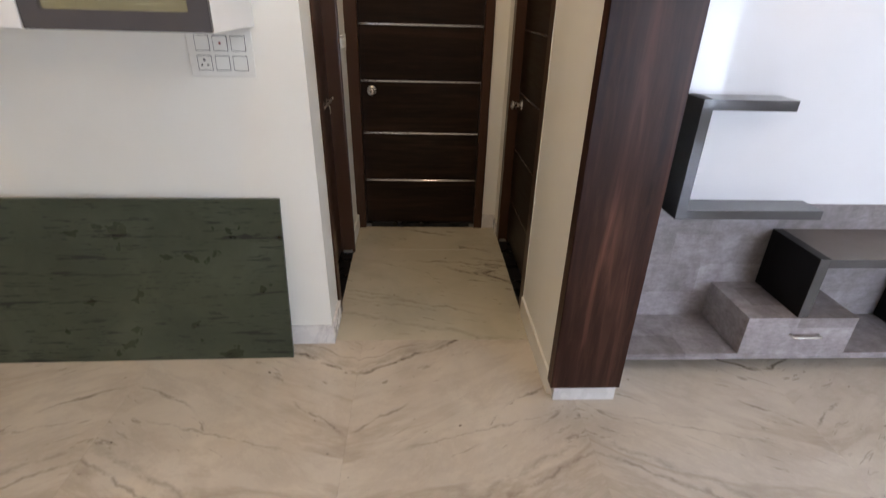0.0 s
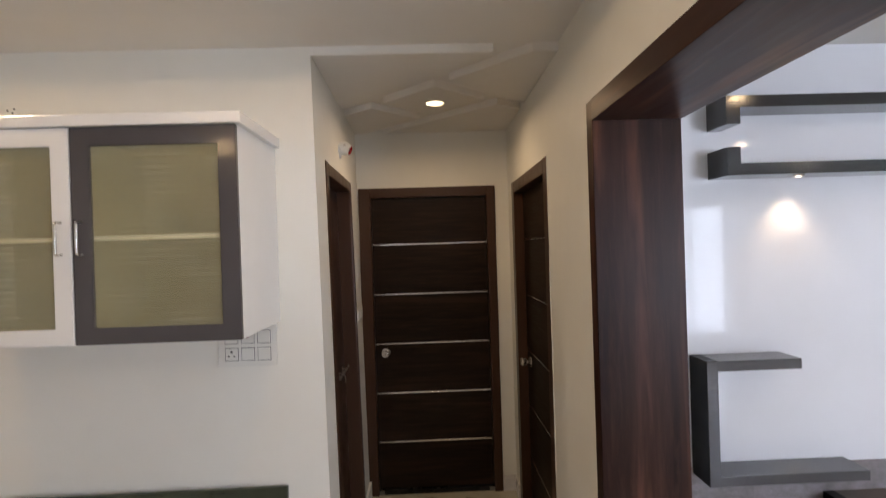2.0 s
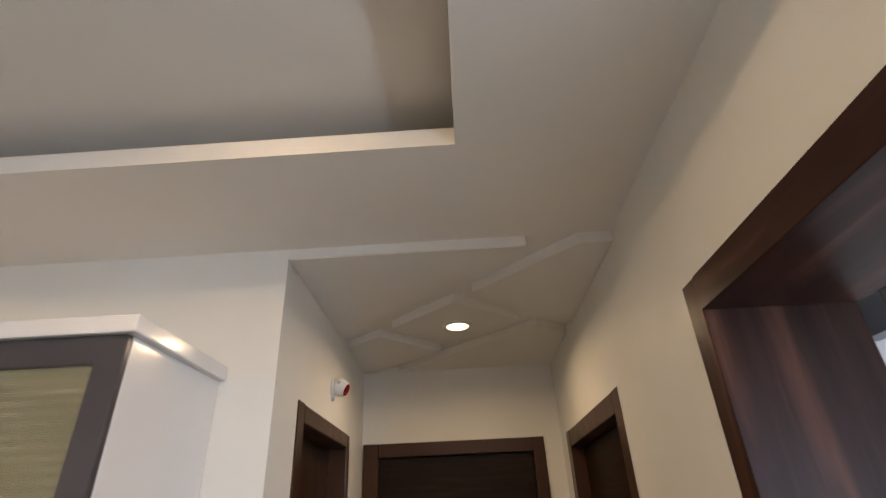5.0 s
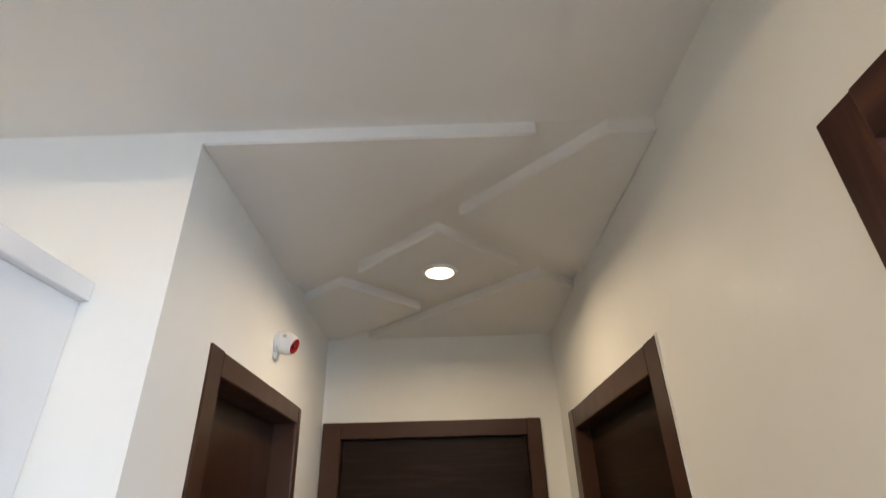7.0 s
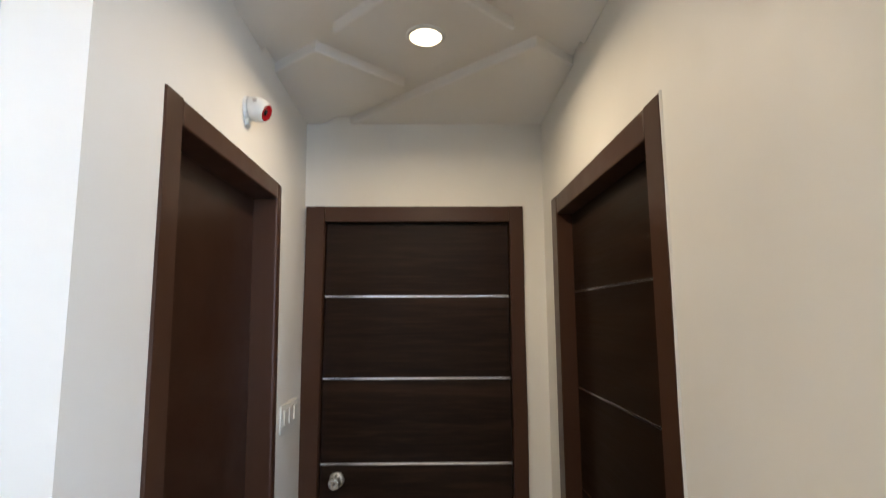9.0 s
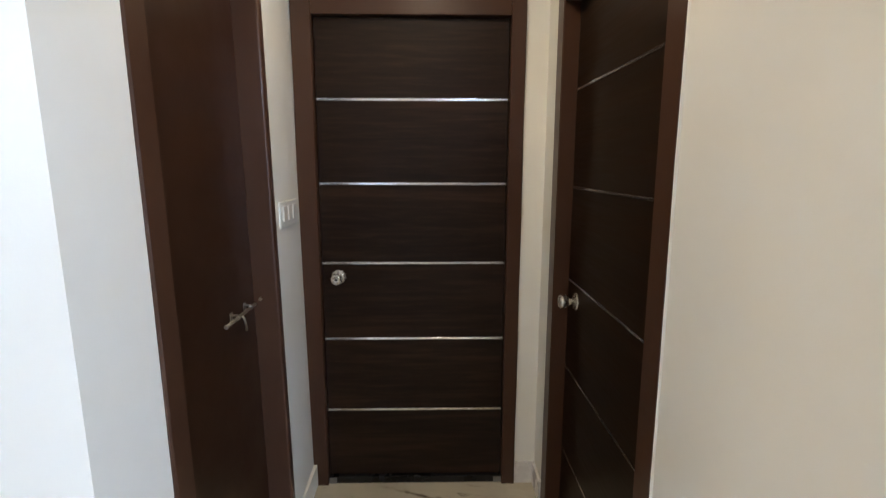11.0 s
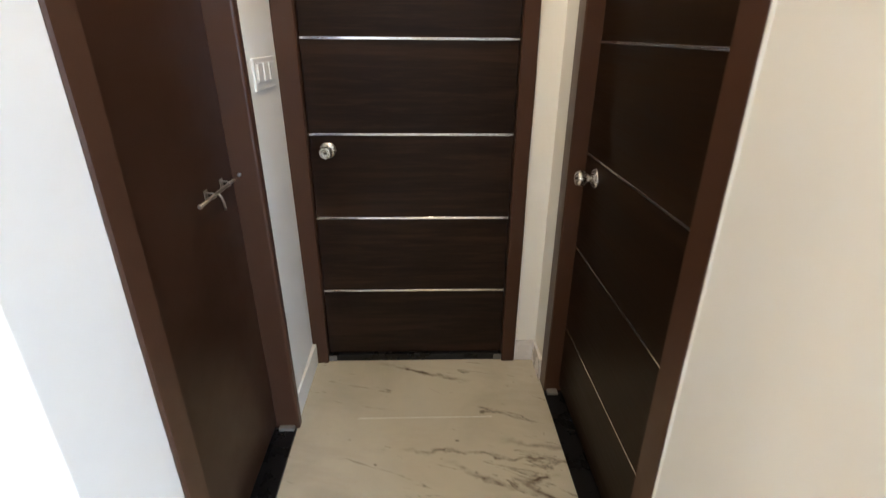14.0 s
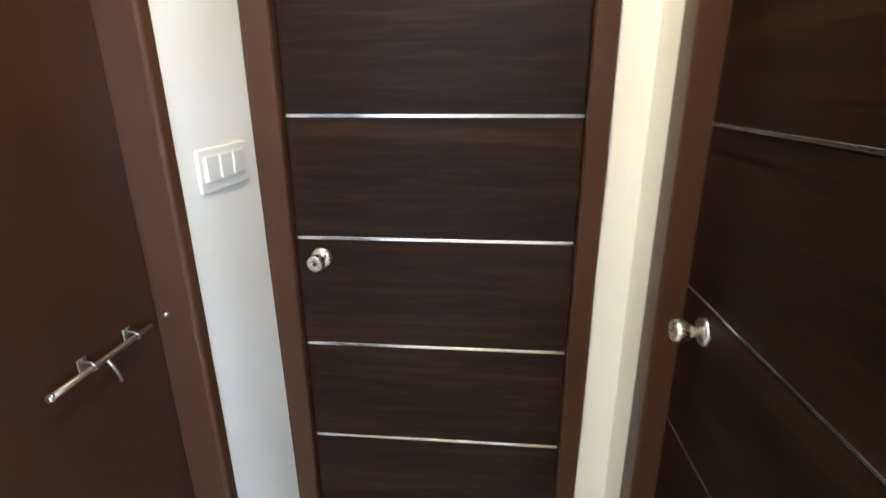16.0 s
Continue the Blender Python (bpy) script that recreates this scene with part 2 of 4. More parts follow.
WALL = painted("wall_paint", (0.788, 0.778, 0.722), 0.55, 120, 0.10, 0.025)
CEIL = painted("ceiling_paint", (0.80, 0.78, 0.74), 0.7, 120, 0.08, 0.02)
HALL_VEINS = (
    (1.805, 0.50, 0.0, 0.60, 0.016, 0.95), (1.845, 0.50, 0.0, 0.52, 0.040, 0.30), (1.905, 0.42, 0.0, 0.34, 0.009, 0.50),
    (1.440, 0.75, 0.03, 0.23, 0.011, 0.62), (1.211, 0.58, 0.70, 0.90, 0.011, 0.70), (0.872, 0.58, 0.30, 0.92, 0.022, 0.35),
    (0.800, 0.58, 0.45, 0.96, 0.012, 0.50), (1.300, 0.30, 0.25, 0.80, 0.008, 0.40), (0.350, 0.55, 0.0, 0.90, 0.022, 0.25))
CORRIDOR_VEINS = (
    (3.403, -0.325, -0.06, 0.22, 0.021, 1.3), (2.925, -0.125, 0.06, 0.70, 0.011, 0.9), (3.064, -0.25, 0.42, 0.70, 0.016, 0.6),
    (2.941, -0.49, 0.22, 0.43, 0.018, 0.95), (3.151, -0.88, 0.46, 0.70, 0.020, 1.3), (2.715, 0.12, 0.45, 0.54, 0.012, 1.2),
    (2.412, -0.27, -0.50, 0.25, 0.012, 0.42), (2.427, -0.348, -0.45, 0.35, 0.009, 0.36), (2.360, -0.26, -0.50, 0.10, 0.008, 0.35), (2.200, -0.30, -0.50, 0.50, 0.022, 0.3))
FLOOR = matched_floor("marble_floor", (0.60, 0.535, 0.455), 0.08, -0.25, 0.96, (), 0.010, HALL_VEINS)
FLOOR2 = matched_floor("marble_floor_corridor", (0.535, 0.495, 0.392), 0.08, 0, 0, ((0.46, 2.80, 0.22),), 0.055, CORRIDOR_VEINS)
SKIRT = marble("marble_skirting", (0.70, 0.68, 0.66), (0.52, 0.50, 0.50), (0.4, 0.38, 0.38), 0.25, 60, 9.0)
BLACK = painted("black_granite", (0.008, 0.008, 0.009), 0.28, 90, 0.02, 0.3, gloss=0.3)
GROUT = painted("grout", (0.50, 0.45, 0.39), 0.85)
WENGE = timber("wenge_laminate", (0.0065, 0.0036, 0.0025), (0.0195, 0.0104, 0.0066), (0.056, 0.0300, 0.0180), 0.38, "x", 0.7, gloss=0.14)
# same wenge with grain along y, darkened for the side door's weaker light
WENGE_Y_SHADED = timber("wenge_laminate_side_shaded", (0.0035, 0.0018, 0.0010), (0.0145, 0.0070, 0.0035), (0.032, 0.0160, 0.0080), 0.36, "y", 1.5, gloss=0.10, spread=1.3, broad_share=0.4)
FRAME = painted("brown_frame_paint", (0.057, 0.0260, 0.0145), 0.33, 160, 0.05, 0.06, gloss=0.30)
LEAF = painted("brown_door_paint", (0.031, 0.0132, 0.0068), 0.34, 160, 0.06, 0.14, gloss=0.24)
WALNUT = timber("walnut_laminate", (0.012, 0.005, 0.004), (0.042, 0.0172, 0.0125), (0.170, 0.074, 0.047), 0.36, "z", 0.42, gloss=0.13, spread=1.25, broad_share=0.78)
WALNUT_Y = timber("walnut_laminate_head", (0.012, 0.005, 0.004), (0.042, 0.0172, 0.0125), (0.170, 0.074, 0.047), 0.36, "y", 0.42, gloss=0.15, spread=1.25, broad_share=0.78)
GREY = painted("grey_gloss_laminate", (0.070, 0.064, 0.069), 0.16, 30, 0.02, 0.05, 0.3)
WHITE = painted("white_gloss_laminate", (0.80, 0.79, 0.77), 0.16, 30, 0.02, 0.02, 0.3)
GLOSSWALL = painted("white_gloss_wall_panel", (0.76, 0.77, 0.80), 0.045, 6, 0.012, 0.02, 0.4)
INSIDE = painted("cabinet_inside", (0.30, 0.26, 0.15), 0.5)
# upright sides: their shadow is put into this matte near-black
CHARCOAL_SHADED = painted("charcoal_laminate_shaded", (0.006, 0.006, 0.007), 0.40, 30, 0.02, 0.1, 0.0, gloss=0.12)
GLOSSBLACK = painted("black_gloss_laminate", (0.012, 0.012, 0.014), 0.12, 30, 0.02, 0.1, 0.2)
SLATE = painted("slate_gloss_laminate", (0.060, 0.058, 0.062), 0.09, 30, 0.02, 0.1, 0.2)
# television board: warm light on its top is put into the brown-grey
TAUPE_LIT = painted("brown_grey_laminate_lit", (0.105, 0.085, 0.077), 0.34, 30, 0.05, 0.15)
STEEL = metal("brushed_steel", (0.68, 0.66, 0.62), 0.24)
STRIP = metal("aluminium_strip", (0.74, 0.74, 0.75), 0.20)
BOLT = metal("dull_steel", (0.45, 0.41, 0.36), 0.38)
PLASTIC = painted("white_plastic", (0.74, 0.735, 0.69), 0.3, 20, 0.01, 0.01)
MORTAR = painted("grey_mortar", (0.17, 0.165, 0.155), 0.8, 60, 0.3, 0.2)
GAP = shader("dark_gap", (0.02, 0.02, 0.02), 0.8)[0]
RED = shader("red_lens_ring", (0.26, 0.006, 0.010), 0.2)[0]
LENS = shader("black_lens", (0.01, 0.01, 0.012), 0.05)[0]
LED = glow("warm_diffuser", (1.0, 0.84, 0.55), 5.0)
LED_SMALL = glow("spot_diffuser", (1.0, 0.86, 0.66), 20.0)
TUBE = glow("tube_diffuser", (0.62, 0.81, 1.0), 38.0)


def concrete_laminate():
    m, nt, b = shader("concrete_laminate", (0.30, 0.27, 0.27), 0.42)
    v = coords(nt, (1, 1, 1))
    sep = node(nt, "SeparateXYZ", [("Vector", v)])
    rise = nt.nodes.new("ShaderNodeMath")
    nt.links.new(sep.outputs[1], rise.inputs[0])
    nt.links.new(sep.outputs[2], rise.inputs[1])
    run = node(nt, "CombineXYZ", [("X", sep.outputs[0]), ("Y", rise.outputs[0])]).outputs[0]
    blocks = node(nt, "TexBrick", [("Vector", run)], Scale=1.55, Mortar_Size=0.0, Bias=0.0)
    blocks.inputs["Color1"].default_value, blocks.inputs["Color2"].default_value = (0.74, 0.715, 0.70, 1), (1.14, 1.12, 1.13, 1)
    cloud = ramp(nt, noise_at(nt, v, 9.0, 8, 0.72, 0.3), [(0.30, (0.195, 0.170, 0.172)), (0.5, (0.29, 0.264, 0.272)), (0.70, (0.40, 0.372, 0.388))])
    fleck = ramp(nt, noise_at(nt, coords(nt, (1, 1, 3)), 26.0, 5, 0.7), [(0.35, (0.8, 0.8, 0.8)), (0.6, (1, 1, 1))])
    c = mix(nt, 1.0, mix(nt, 1.0, cloud, blocks.outputs[0], "MULTIPLY"), fleck, "MULTIPLY")
    nt.links.new(c, b.inputs["Base Color"])
    bump(nt, b, noise_at(nt, v, 60, 4), 0.08)
    return m


def green_stone():
    m, nt, b = shader("green_marble", (0.05, 0.065, 0.05), 0.30)
    v = coords(nt, (1, 1, 1), 0)
    ground = ramp(nt, noise_at(nt, v, 3.0, 8, 0.65, 0.5), [(0.3, (0.028, 0.038, 0.023)), (0.52, (0.043, 0.055, 0.035)), (0.75, (0.066, 0.081, 0.055))])
    c = ground
    for scale, low, shift in (((3.0, 3.0, 30.0), 0.585, 0.0), ((1.4, 1.4, 22.0), 0.590, 3.0), ((7.0, 7.0, 60.0), 0.60, 6.0)):
        marks = ramp(nt, noise_at(nt, coords(nt, scale), 1.9, 6, 0.66, 0.5), [(low, (0, 0, 0)), (low + 0.018, (1.0, 1.0, 1.0))])
        gate = ramp(nt, noise_at(nt, coords(nt, (1, 1, 1.8), shift), 5.0, 3), [(0.44, (0, 0, 0)), (0.52, (1, 1, 1))])
        c = mix(nt, mix(nt, 1.0, marks, gate, "MULTIPLY"), c, (0.006, 0.008, 0.006))
    spots = ramp(nt, noise_at(nt, coords(nt, (1, 1, 1.6)), 30.0, 2), [(0.73, (0, 0, 0)), (0.77, (1, 1, 1))])
    c = mix(nt, spots, c, (0.007, 0.009, 0.007))
    nt.links.new(c, b.inputs["Base Color"])
    nt.links.new(ramp(nt, noise_at(nt, v, 7, 4), [(0.3, (0.24,) * 3), (0.7, (0.45,) * 3)]), b.inputs["Roughness"])
    return m


def ribbed_glass():
    m, nt, b = shader("ribbed_glass", (0.62, 0.60, 0.42), 0.14)
    b.inputs["Transmission Weight"].default_value, b.inputs["IOR"].default_value = 0.80, 1.42
    v = coords(nt, (0.5, 0.5, 1))
    w = node(nt, "TexWave", [("Vector", v)], Scale=15.0, Distortion=0.7, Detail=2.0, Detail_Scale=1.2)
    w.bands_direction = "Z"
    uneven = noise_at(nt, coords(nt, (2.2, 1, 9)), 2.2, 4)
    both = mix(nt, 1.0, w.outputs["Color"], ramp(nt, uneven, [(0.35, (0.1, 0.1, 0.1)), (0.65, (1, 1, 1))]), "MULTIPLY")
    nt.links.new(ramp(nt, both, [(0.1, (0.60, 0.57, 0.40)), (0.9, (0.74, 0.72, 0.55))]), b.inputs["Base Color"])
    bump(nt, b, both, 0.13, 0.004)
    return m


CONCRETE, GREEN, RIBBED = concrete_laminate(), green_stone(), ribbed_glass()
CLEAR = shader("window_glass", (0.95, 0.97, 0.98), 0.02)[0]
CLEAR.node_tree.nodes["Principled BSDF"].inputs["Transmission Weight"].default_value = 1.0


# ---- mesh helpers ----
def add_box(bm, x0, x1, y0, y1, z0, z1):
    made = bmesh.ops.create_cube(bm, size=1.0, matrix=Matrix.Translation(((x0 + x1) / 2, (y0 + y1) / 2, (z0 + z1) / 2)) @ Matrix.Diagonal((abs(x1 - x0), abs(y1 - y0), abs(z1 - z0), 1)))
    return made["verts"]


def block(x0, x1, y0, y1, z0, z1, bevel=0.0015, segments=2):
    bm = bmesh.new()
    add_box(bm, x0, x1, y0, y1, z0, z1)
    if bevel:
        bmesh.ops.bevel(bm, geom=bm.edges[:], offset=bevel, segments=segments, profile=0.6, affect="EDGES")
    return bm


def boxes(rows):
    bm = bmesh.new()
    for r in rows:
        add_box(bm, *r)
    return bm


def lathe(profile, m, steps=32):
    """A turned solid: rows of radius and height, about the local z axis of m."""
    bm = bmesh.new()
    rings = [[bm.verts.new(m @ Vector((r * math.cos(a), r * math.sin(a), h))) for a in (2 * math.pi * k / steps for k in range(steps))] for r, h in profile]
    for p, q in zip(rings, rings[1:]):
        for k in range(steps):
            bm.faces.new((p[k], p[(k + 1) % steps], q[(k + 1) % steps], q[k]))
    bm.faces.new(rings[0][::-1])
    bm.faces.new(rings[-1])
    for f in bm.faces:
        f.smooth = len(f.verts) == 4
    bmesh.ops.recalc_face_normals(bm, faces=bm.faces)
    return bm


def prism(corners, z0, z1, bevel=0.0):
    """An upright solid on a plan outline."""
    bm = bmesh.new()
    low = [bm.verts.new((x, y, z0)) for x, y in corners]
    face = bm.faces.new(low)
    top = bmesh.ops.extrude_face_region(bm, geom=[face])["geom"]
    bmesh.ops.translate(bm, verts=[v for v in top if isinstance(v, bmesh.types.BMVert)], vec=(0, 0, z1 - z0))
    bmesh.ops.recalc_face_normals(bm, faces=bm.faces)
    if bevel:
        bmesh.ops.bevel(bm, geom=[e for e in bm.edges if all(abs(v.co.z - z0) < 1e-6 for v in e.verts)], offset=bevel, segments=2, affect="EDGES")
    return bm


def merge(bm, other):
    tmp = bpy.data.meshes.new("joined")
    other.to_mesh(tmp)
    other.free()
    bm.from_mesh(tmp)
    bpy.data.meshes.remove(tmp)


def tube(points, radius, steps=12):
    """A round bar along a line of points."""
    bm = bmesh.new()
    pts = [Vector(p) for p in points]
    rings = []
    for k, p in enumerate(pts):
        way = (pts[min(k + 1, len(pts) - 1)] - pts[max(k - 1, 0)]).normalized()
        side = way.cross(Vector((0.3, 0.2, 0.93))).normalized()
        over = way.cross(side)
        rings.append([bm.verts.new(p + radius * (math.cos(a) * side + math.sin(a) * over)) for a in (2 * math.pi * n / steps for n in range(steps))])
    for p, q in zip(rings, rings[1:]):
        for n in range(steps):
            bm.faces.new((p[n], p[(n + 1) % steps], q[(n + 1) % steps], q[n])).smooth = True
    bm.faces.new(rings[0][::-1])
    bm.faces.new(rings[-1])
    bmesh.ops.recalc_face_normals(bm, faces=bm.faces)
    return bm


def link(name, bm, material):
    mesh = bpy.data.meshes.new(name)
    bm.to_mesh(mesh)
    bm.free()
    mesh.materials.append(material)
    return new(name, mesh)


def thing(name, x, y, z, label, category, group="", kind=""):
    ob = new(name)
    ob.location, ob.empty_display_size = (x, y, z), 0.1
    return tagged(ob, label, category, group, kind)


def part(name, bm, material, parent, label=""):
    """One mesh under a thing or part, drawn in the world's coordinates."""
    top = parent
    base = Vector()
    while top:
        base += top.location
        top = top.parent
    bmesh.ops.translate(bm, verts=bm.verts[:], vec=-base)
    ob = link(name, bm, material)
    ob.parent = parent
    return tagged(ob, label)


def structure(name, bm, material, label="", category=""):
    return tagged(link(name, bm, material), label, category, kind="structure")


# ---- plan: hall, corridor and living room ----
LEFT, RIGHT, END = -0.430, 0.605, 3.475      # corridor walls


def left_face(y, z=0.0):
    """The left corridor wall stands slightly askew and out of plumb."""
    return -0.392 - 0.0125 * z - 0.024 * (y - 2.045)


HALL_END, TV_WALL = 2.045, 2.14              # walls ahead in the hall and in the living room
JAMB, PASS = 1.60, 0.885                     # edge of the wide opening and its far face
PLATE, CEILING, COVE = 2.530, 2.566, 2.705   # undersides of ceiling plates, ceiling and tray
BACK, HALL_LEFT, LIVING_RIGHT = -3.20, -2.70, 5.60
TOP = 2.80


def wall_with_door(name, face, back, y0, y1, d0, d1, dz, label):
    """A wall along y with one door opening."""
    x0, x1 = min(face, back), max(face, back)
    return structure(name, boxes([(x0, x1, y0, d0, 0, TOP), (x0, x1, d1, y1, 0, TOP), (x0, x1, d0, d1, dz, TOP)]), WALL, label, "wall")


L0, L1, LZ = 2.270, 3.074, 2.139             # left door, outside of its frame
R0, R1, RZ = 2.305, 3.318, 2.138             # right door
E0, E1, EZ = -0.443, 0.508, 2.146            # end door
bm = bmesh.new()
for y0, y1, z0 in ((HALL_END, L0 + 0.02, 0), (L0 + 0.02, L1 - 0.02, LZ - 0.02), (L1 - 0.02, END, 0)):
    piece = prism([(0.0, y0), (0.0, y1), (LEFT - 0.16, y1), (LEFT - 0.16, y0)], z0, TOP)
    for v in piece.verts:
        if v.co.x > -0.1:
            v.co.x = left_face(v.co.y, v.co.z)
    merge(bm, piece)
structure("wall_corridor_left", bm, WALL, "off-white painted corridor wall with a doorway", "wall")
wall_with_door("wall_corridor_right", RIGHT, RIGHT + 0.15, TV_WALL + 0.15, END, R0 + 0.02, R1 - 0.02, RZ - 0.02, "off-white painted corridor wall with a doorway")
structure("wall_corridor_end", boxes([(LEFT - 0.16, E0 + 0.02, END, END + 0.15, 0, TOP), (E1 - 0.02, RIGHT + 0.28, END, END + 0.15, 0, TOP), (E0 + 0.02, E1 - 0.02, END, END + 0.15, EZ - 0.02, TOP)]), WALL, "off-white painted end wall of the corridor", "wall")
structure("wall_hall_ahead", boxes([(HALL_LEFT - 0.15, LEFT - 0.16, HALL_END, HALL_END + 0.15, 0, TOP)]), WALL, "off-white painted hall wall behind the cabinet", "wall")
structure("wall_pier", boxes([(RIGHT, PASS - 0.012, JAMB + 0.060, TV_WALL + 0.15, 0, TOP)]), WALL, "off-white painted pier beside the wide opening", "wall")
structure("wall_over_opening", boxes([(RIGHT, PASS - 0.012, -1.4, JAMB + 0.060, 2.196, TOP), (RIGHT, PASS - 0.012, BACK, -1.4, 0, TOP)]), WALL, "off-white painted wall over the wide opening", "wall")
structure("wall_living_ahead", boxes([(PASS - 0.012, LIVING_RIGHT + 0.15, TV_WALL, TV_WALL + 0.15, 0, TOP)]), WALL, "white wall behind the television unit", "wall")
structure("wall_living_right", boxes([(LIVING_RIGHT, LIVING_RIGHT + 0.15, BACK, TV_WALL, 0, TOP)]), WALL, "plain off-white living room wall", "wall")
structure("wall_hall_left", boxes([(HALL_LEFT - 0.15, HALL_LEFT, BACK, HALL_END, 0, TOP)]), WALL, "plain off-white hall wall", "wall")
WX0, WX1, WZ0, WZ1 = 2.65, 4.75, 0.25, 2.25
# opening of the added hall window
HX0, HX1, HZ0, HZ1 = -1.90, -0.60, 0.90, 2.10
structure("wall_back", boxes([
    (HALL_LEFT - 0.15, HX0, BACK - 0.18, BACK, 0, TOP), (HX1, WX0, BACK - 0.18, BACK, 0, TOP), (WX1, LIVING_RIGHT + 0.15, BACK - 0.18, BACK, 0, TOP),
    (HX0, HX1, BACK - 0.18, BACK, 0, HZ0), (HX0, HX1, BACK - 0.18, BACK, HZ1, TOP), (WX0, WX1, BACK - 0.18, BACK, 0, WZ0), (WX0, WX1, BACK - 0.18, BACK, WZ1, TOP)]), WALL, "plain off-white back wall with the living room window and an added hall window", "wall")

# ceilings: corridor with raised plates and channels, hall with a tray, living room
bm = boxes([(LEFT - 0.16, RIGHT + 0.12, HALL_END + 0.002, END + 0.15, CEILING, CEILING + 0.10)])
PLATES = [
    [(left_face(HALL_END, PLATE), HALL_END), (0.333, HALL_END), (left_face(2.845, PLATE) - 0.003, 2.845)],
    [(0.162, 2.385), (0.498, HALL_END), (RIGHT, HALL_END), (RIGHT, 2.800)],
    [(-0.190, 2.740), (0.092, 2.470), (0.366, 2.716), (0.090, 2.985)],
    [(left_face(2.99, PLATE) - 0.003, 2.990), (-0.267, 2.838), (0.008, 3.100), (-0.392, END), (left_face(END, PLATE) - 0.003, END)],
    [(0.453, 2.806), (RIGHT, 2.935), (RIGHT, END), (-0.262, END)],
]
for outline in PLATES:
    merge(bm, prism(outline, PLATE, CEILING + 0.02, 0.003))
structure("ceiling_corridor", bm, CEIL, "white plaster ceiling with raised diamond plates", "ceiling")
TX0, TX1, TY0, TY1 = -2.25, 0.125, -2.4, 1.582
structure("ceiling_hall", boxes([
    (HALL_LEFT, RIGHT, TY1, HALL_END + 0.001, CEILING, CEILING + 0.052), (HALL_LEFT, RIGHT, BACK, TY0, CEILING, CEILING + 0.052),
    (HALL_LEFT, TX0, TY0, TY1, CEILING, CEILING + 0.052), (TX1, RIGHT, TY0, TY1, CEILING, CEILING + 0.052),
    (HALL_LEFT, RIGHT, BACK, HALL_END, COVE, COVE + 0.08)]), CEIL, "white plaster ceiling with a recessed tray", "ceiling")
structure("ceiling_living", boxes([(PASS - 0.012, LIVING_RIGHT, BACK, TV_WALL, CEILING, CEILING + 0.10)]), CEIL, "plain white plaster ceiling", "ceiling")
structure("roof_slab", boxes([(HALL_LEFT - 0.15, LIVING_RIGHT + 0.15, BACK - 0.18, END + 0.32, TOP, TOP + 0.15)]), GROUT, "concrete slab over the flat", "roof")

# skirtings
SK = 0.105
SKIRTS = [(HALL_LEFT, -0.384, HALL_END - 0.012, HALL_END, SK), (LEFT, -0.384, HALL_END, L0, SK), (LEFT - 0.01, -0.411, L1, END, SK),
          (RIGHT - 0.012, RIGHT, JAMB + 0.062, R0, SK), (RIGHT - 0.012, RIGHT, R1, END, SK), (E1, RIGHT - 0.012, END - 0.012, END, SK),
          (RIGHT + 0.008, PASS - 0.002, JAMB + 0.024, JAMB + 0.058, 0.088)]
for x0, x1, y0, y1, h in SKIRTS:
    painted_over = y1 in (R0, END) and x1 - x0 < 0.05 and y0 != R1
    structure("baseboard", block(x0, x1, y0, y1, 0, h, 0.002), WALL if painted_over else SKIRT, "skirting painted over with the cream wall paint" if painted_over else "pale polished marble skirting along the wall", "baseboard")

# wide opening lined in walnut laminate
lining = thing("opening_trim", RIGHT, JAMB, 0, "dark walnut laminate lining of the wide opening", "trim", kind="structure")
part("jamb_panel", block(RIGHT - 0.016, PASS, JAMB, JAMB + 0.060, 0.088, 2.195, 0.002), WALNUT, lining)
part("head_panel", block(RIGHT - 0.018, PASS + 0.001, -1.4, JAMB - 0.001, 2.124, 2.1955, 0.002), WALNUT_Y, lining)
part("jamb_panel", block(RIGHT - 0.016, PASS, -1.445, -1.4, 0.088, 2.195, 0.002), WALNUT, lining)

# window of the living room, behind the walk
window = thing("window_1", (WX0 + WX1) / 2, BACK, WZ0, "wide sliding window with white frame and clear panes", "window", kind="structure")
for x0, x1, z0, z1 in ((WX0, WX0 + 0.06, WZ0, WZ1), (WX1 - 0.06, WX1, WZ0, WZ1), (WX0 + 0.06, WX1 - 0.06, WZ0, WZ0 + 0.06), (WX0 + 0.06, WX1 - 0.06, WZ1 - 0.06, WZ1), (3.32, 3.38, WZ0 + 0.06, WZ1 - 0.06), (4.02, 4.08, WZ0 + 0.06, WZ1 - 0.06), (WX0 + 0.06, 3.32, 1.55, 1.60), (4.08, WX1 - 0.06, 1.55, 1.60)):
    part("window_frame", block(x0, x1, BACK - 0.13, BACK - 0.07, z0, z1, 0.003), WHITE, window)
for x0, x1 in ((WX0 + 0.06, 3.32), (3.38, 4.02), (4.08, WX1 - 0.06)):
    part("pane", block(x0, x1, BACK - 0.102, BACK - 0.098, WZ0 + 0.06, WZ1 - 0.06, 0), CLEAR, window).visible_shadow = False
# hall window, never in view, added to carry the cool fill light
window = thing("added_hall_window", (HX0 + HX1) / 2, BACK, HZ0, "unseen two-pane hall window with white frame, added for fill light", "window", kind="structure")
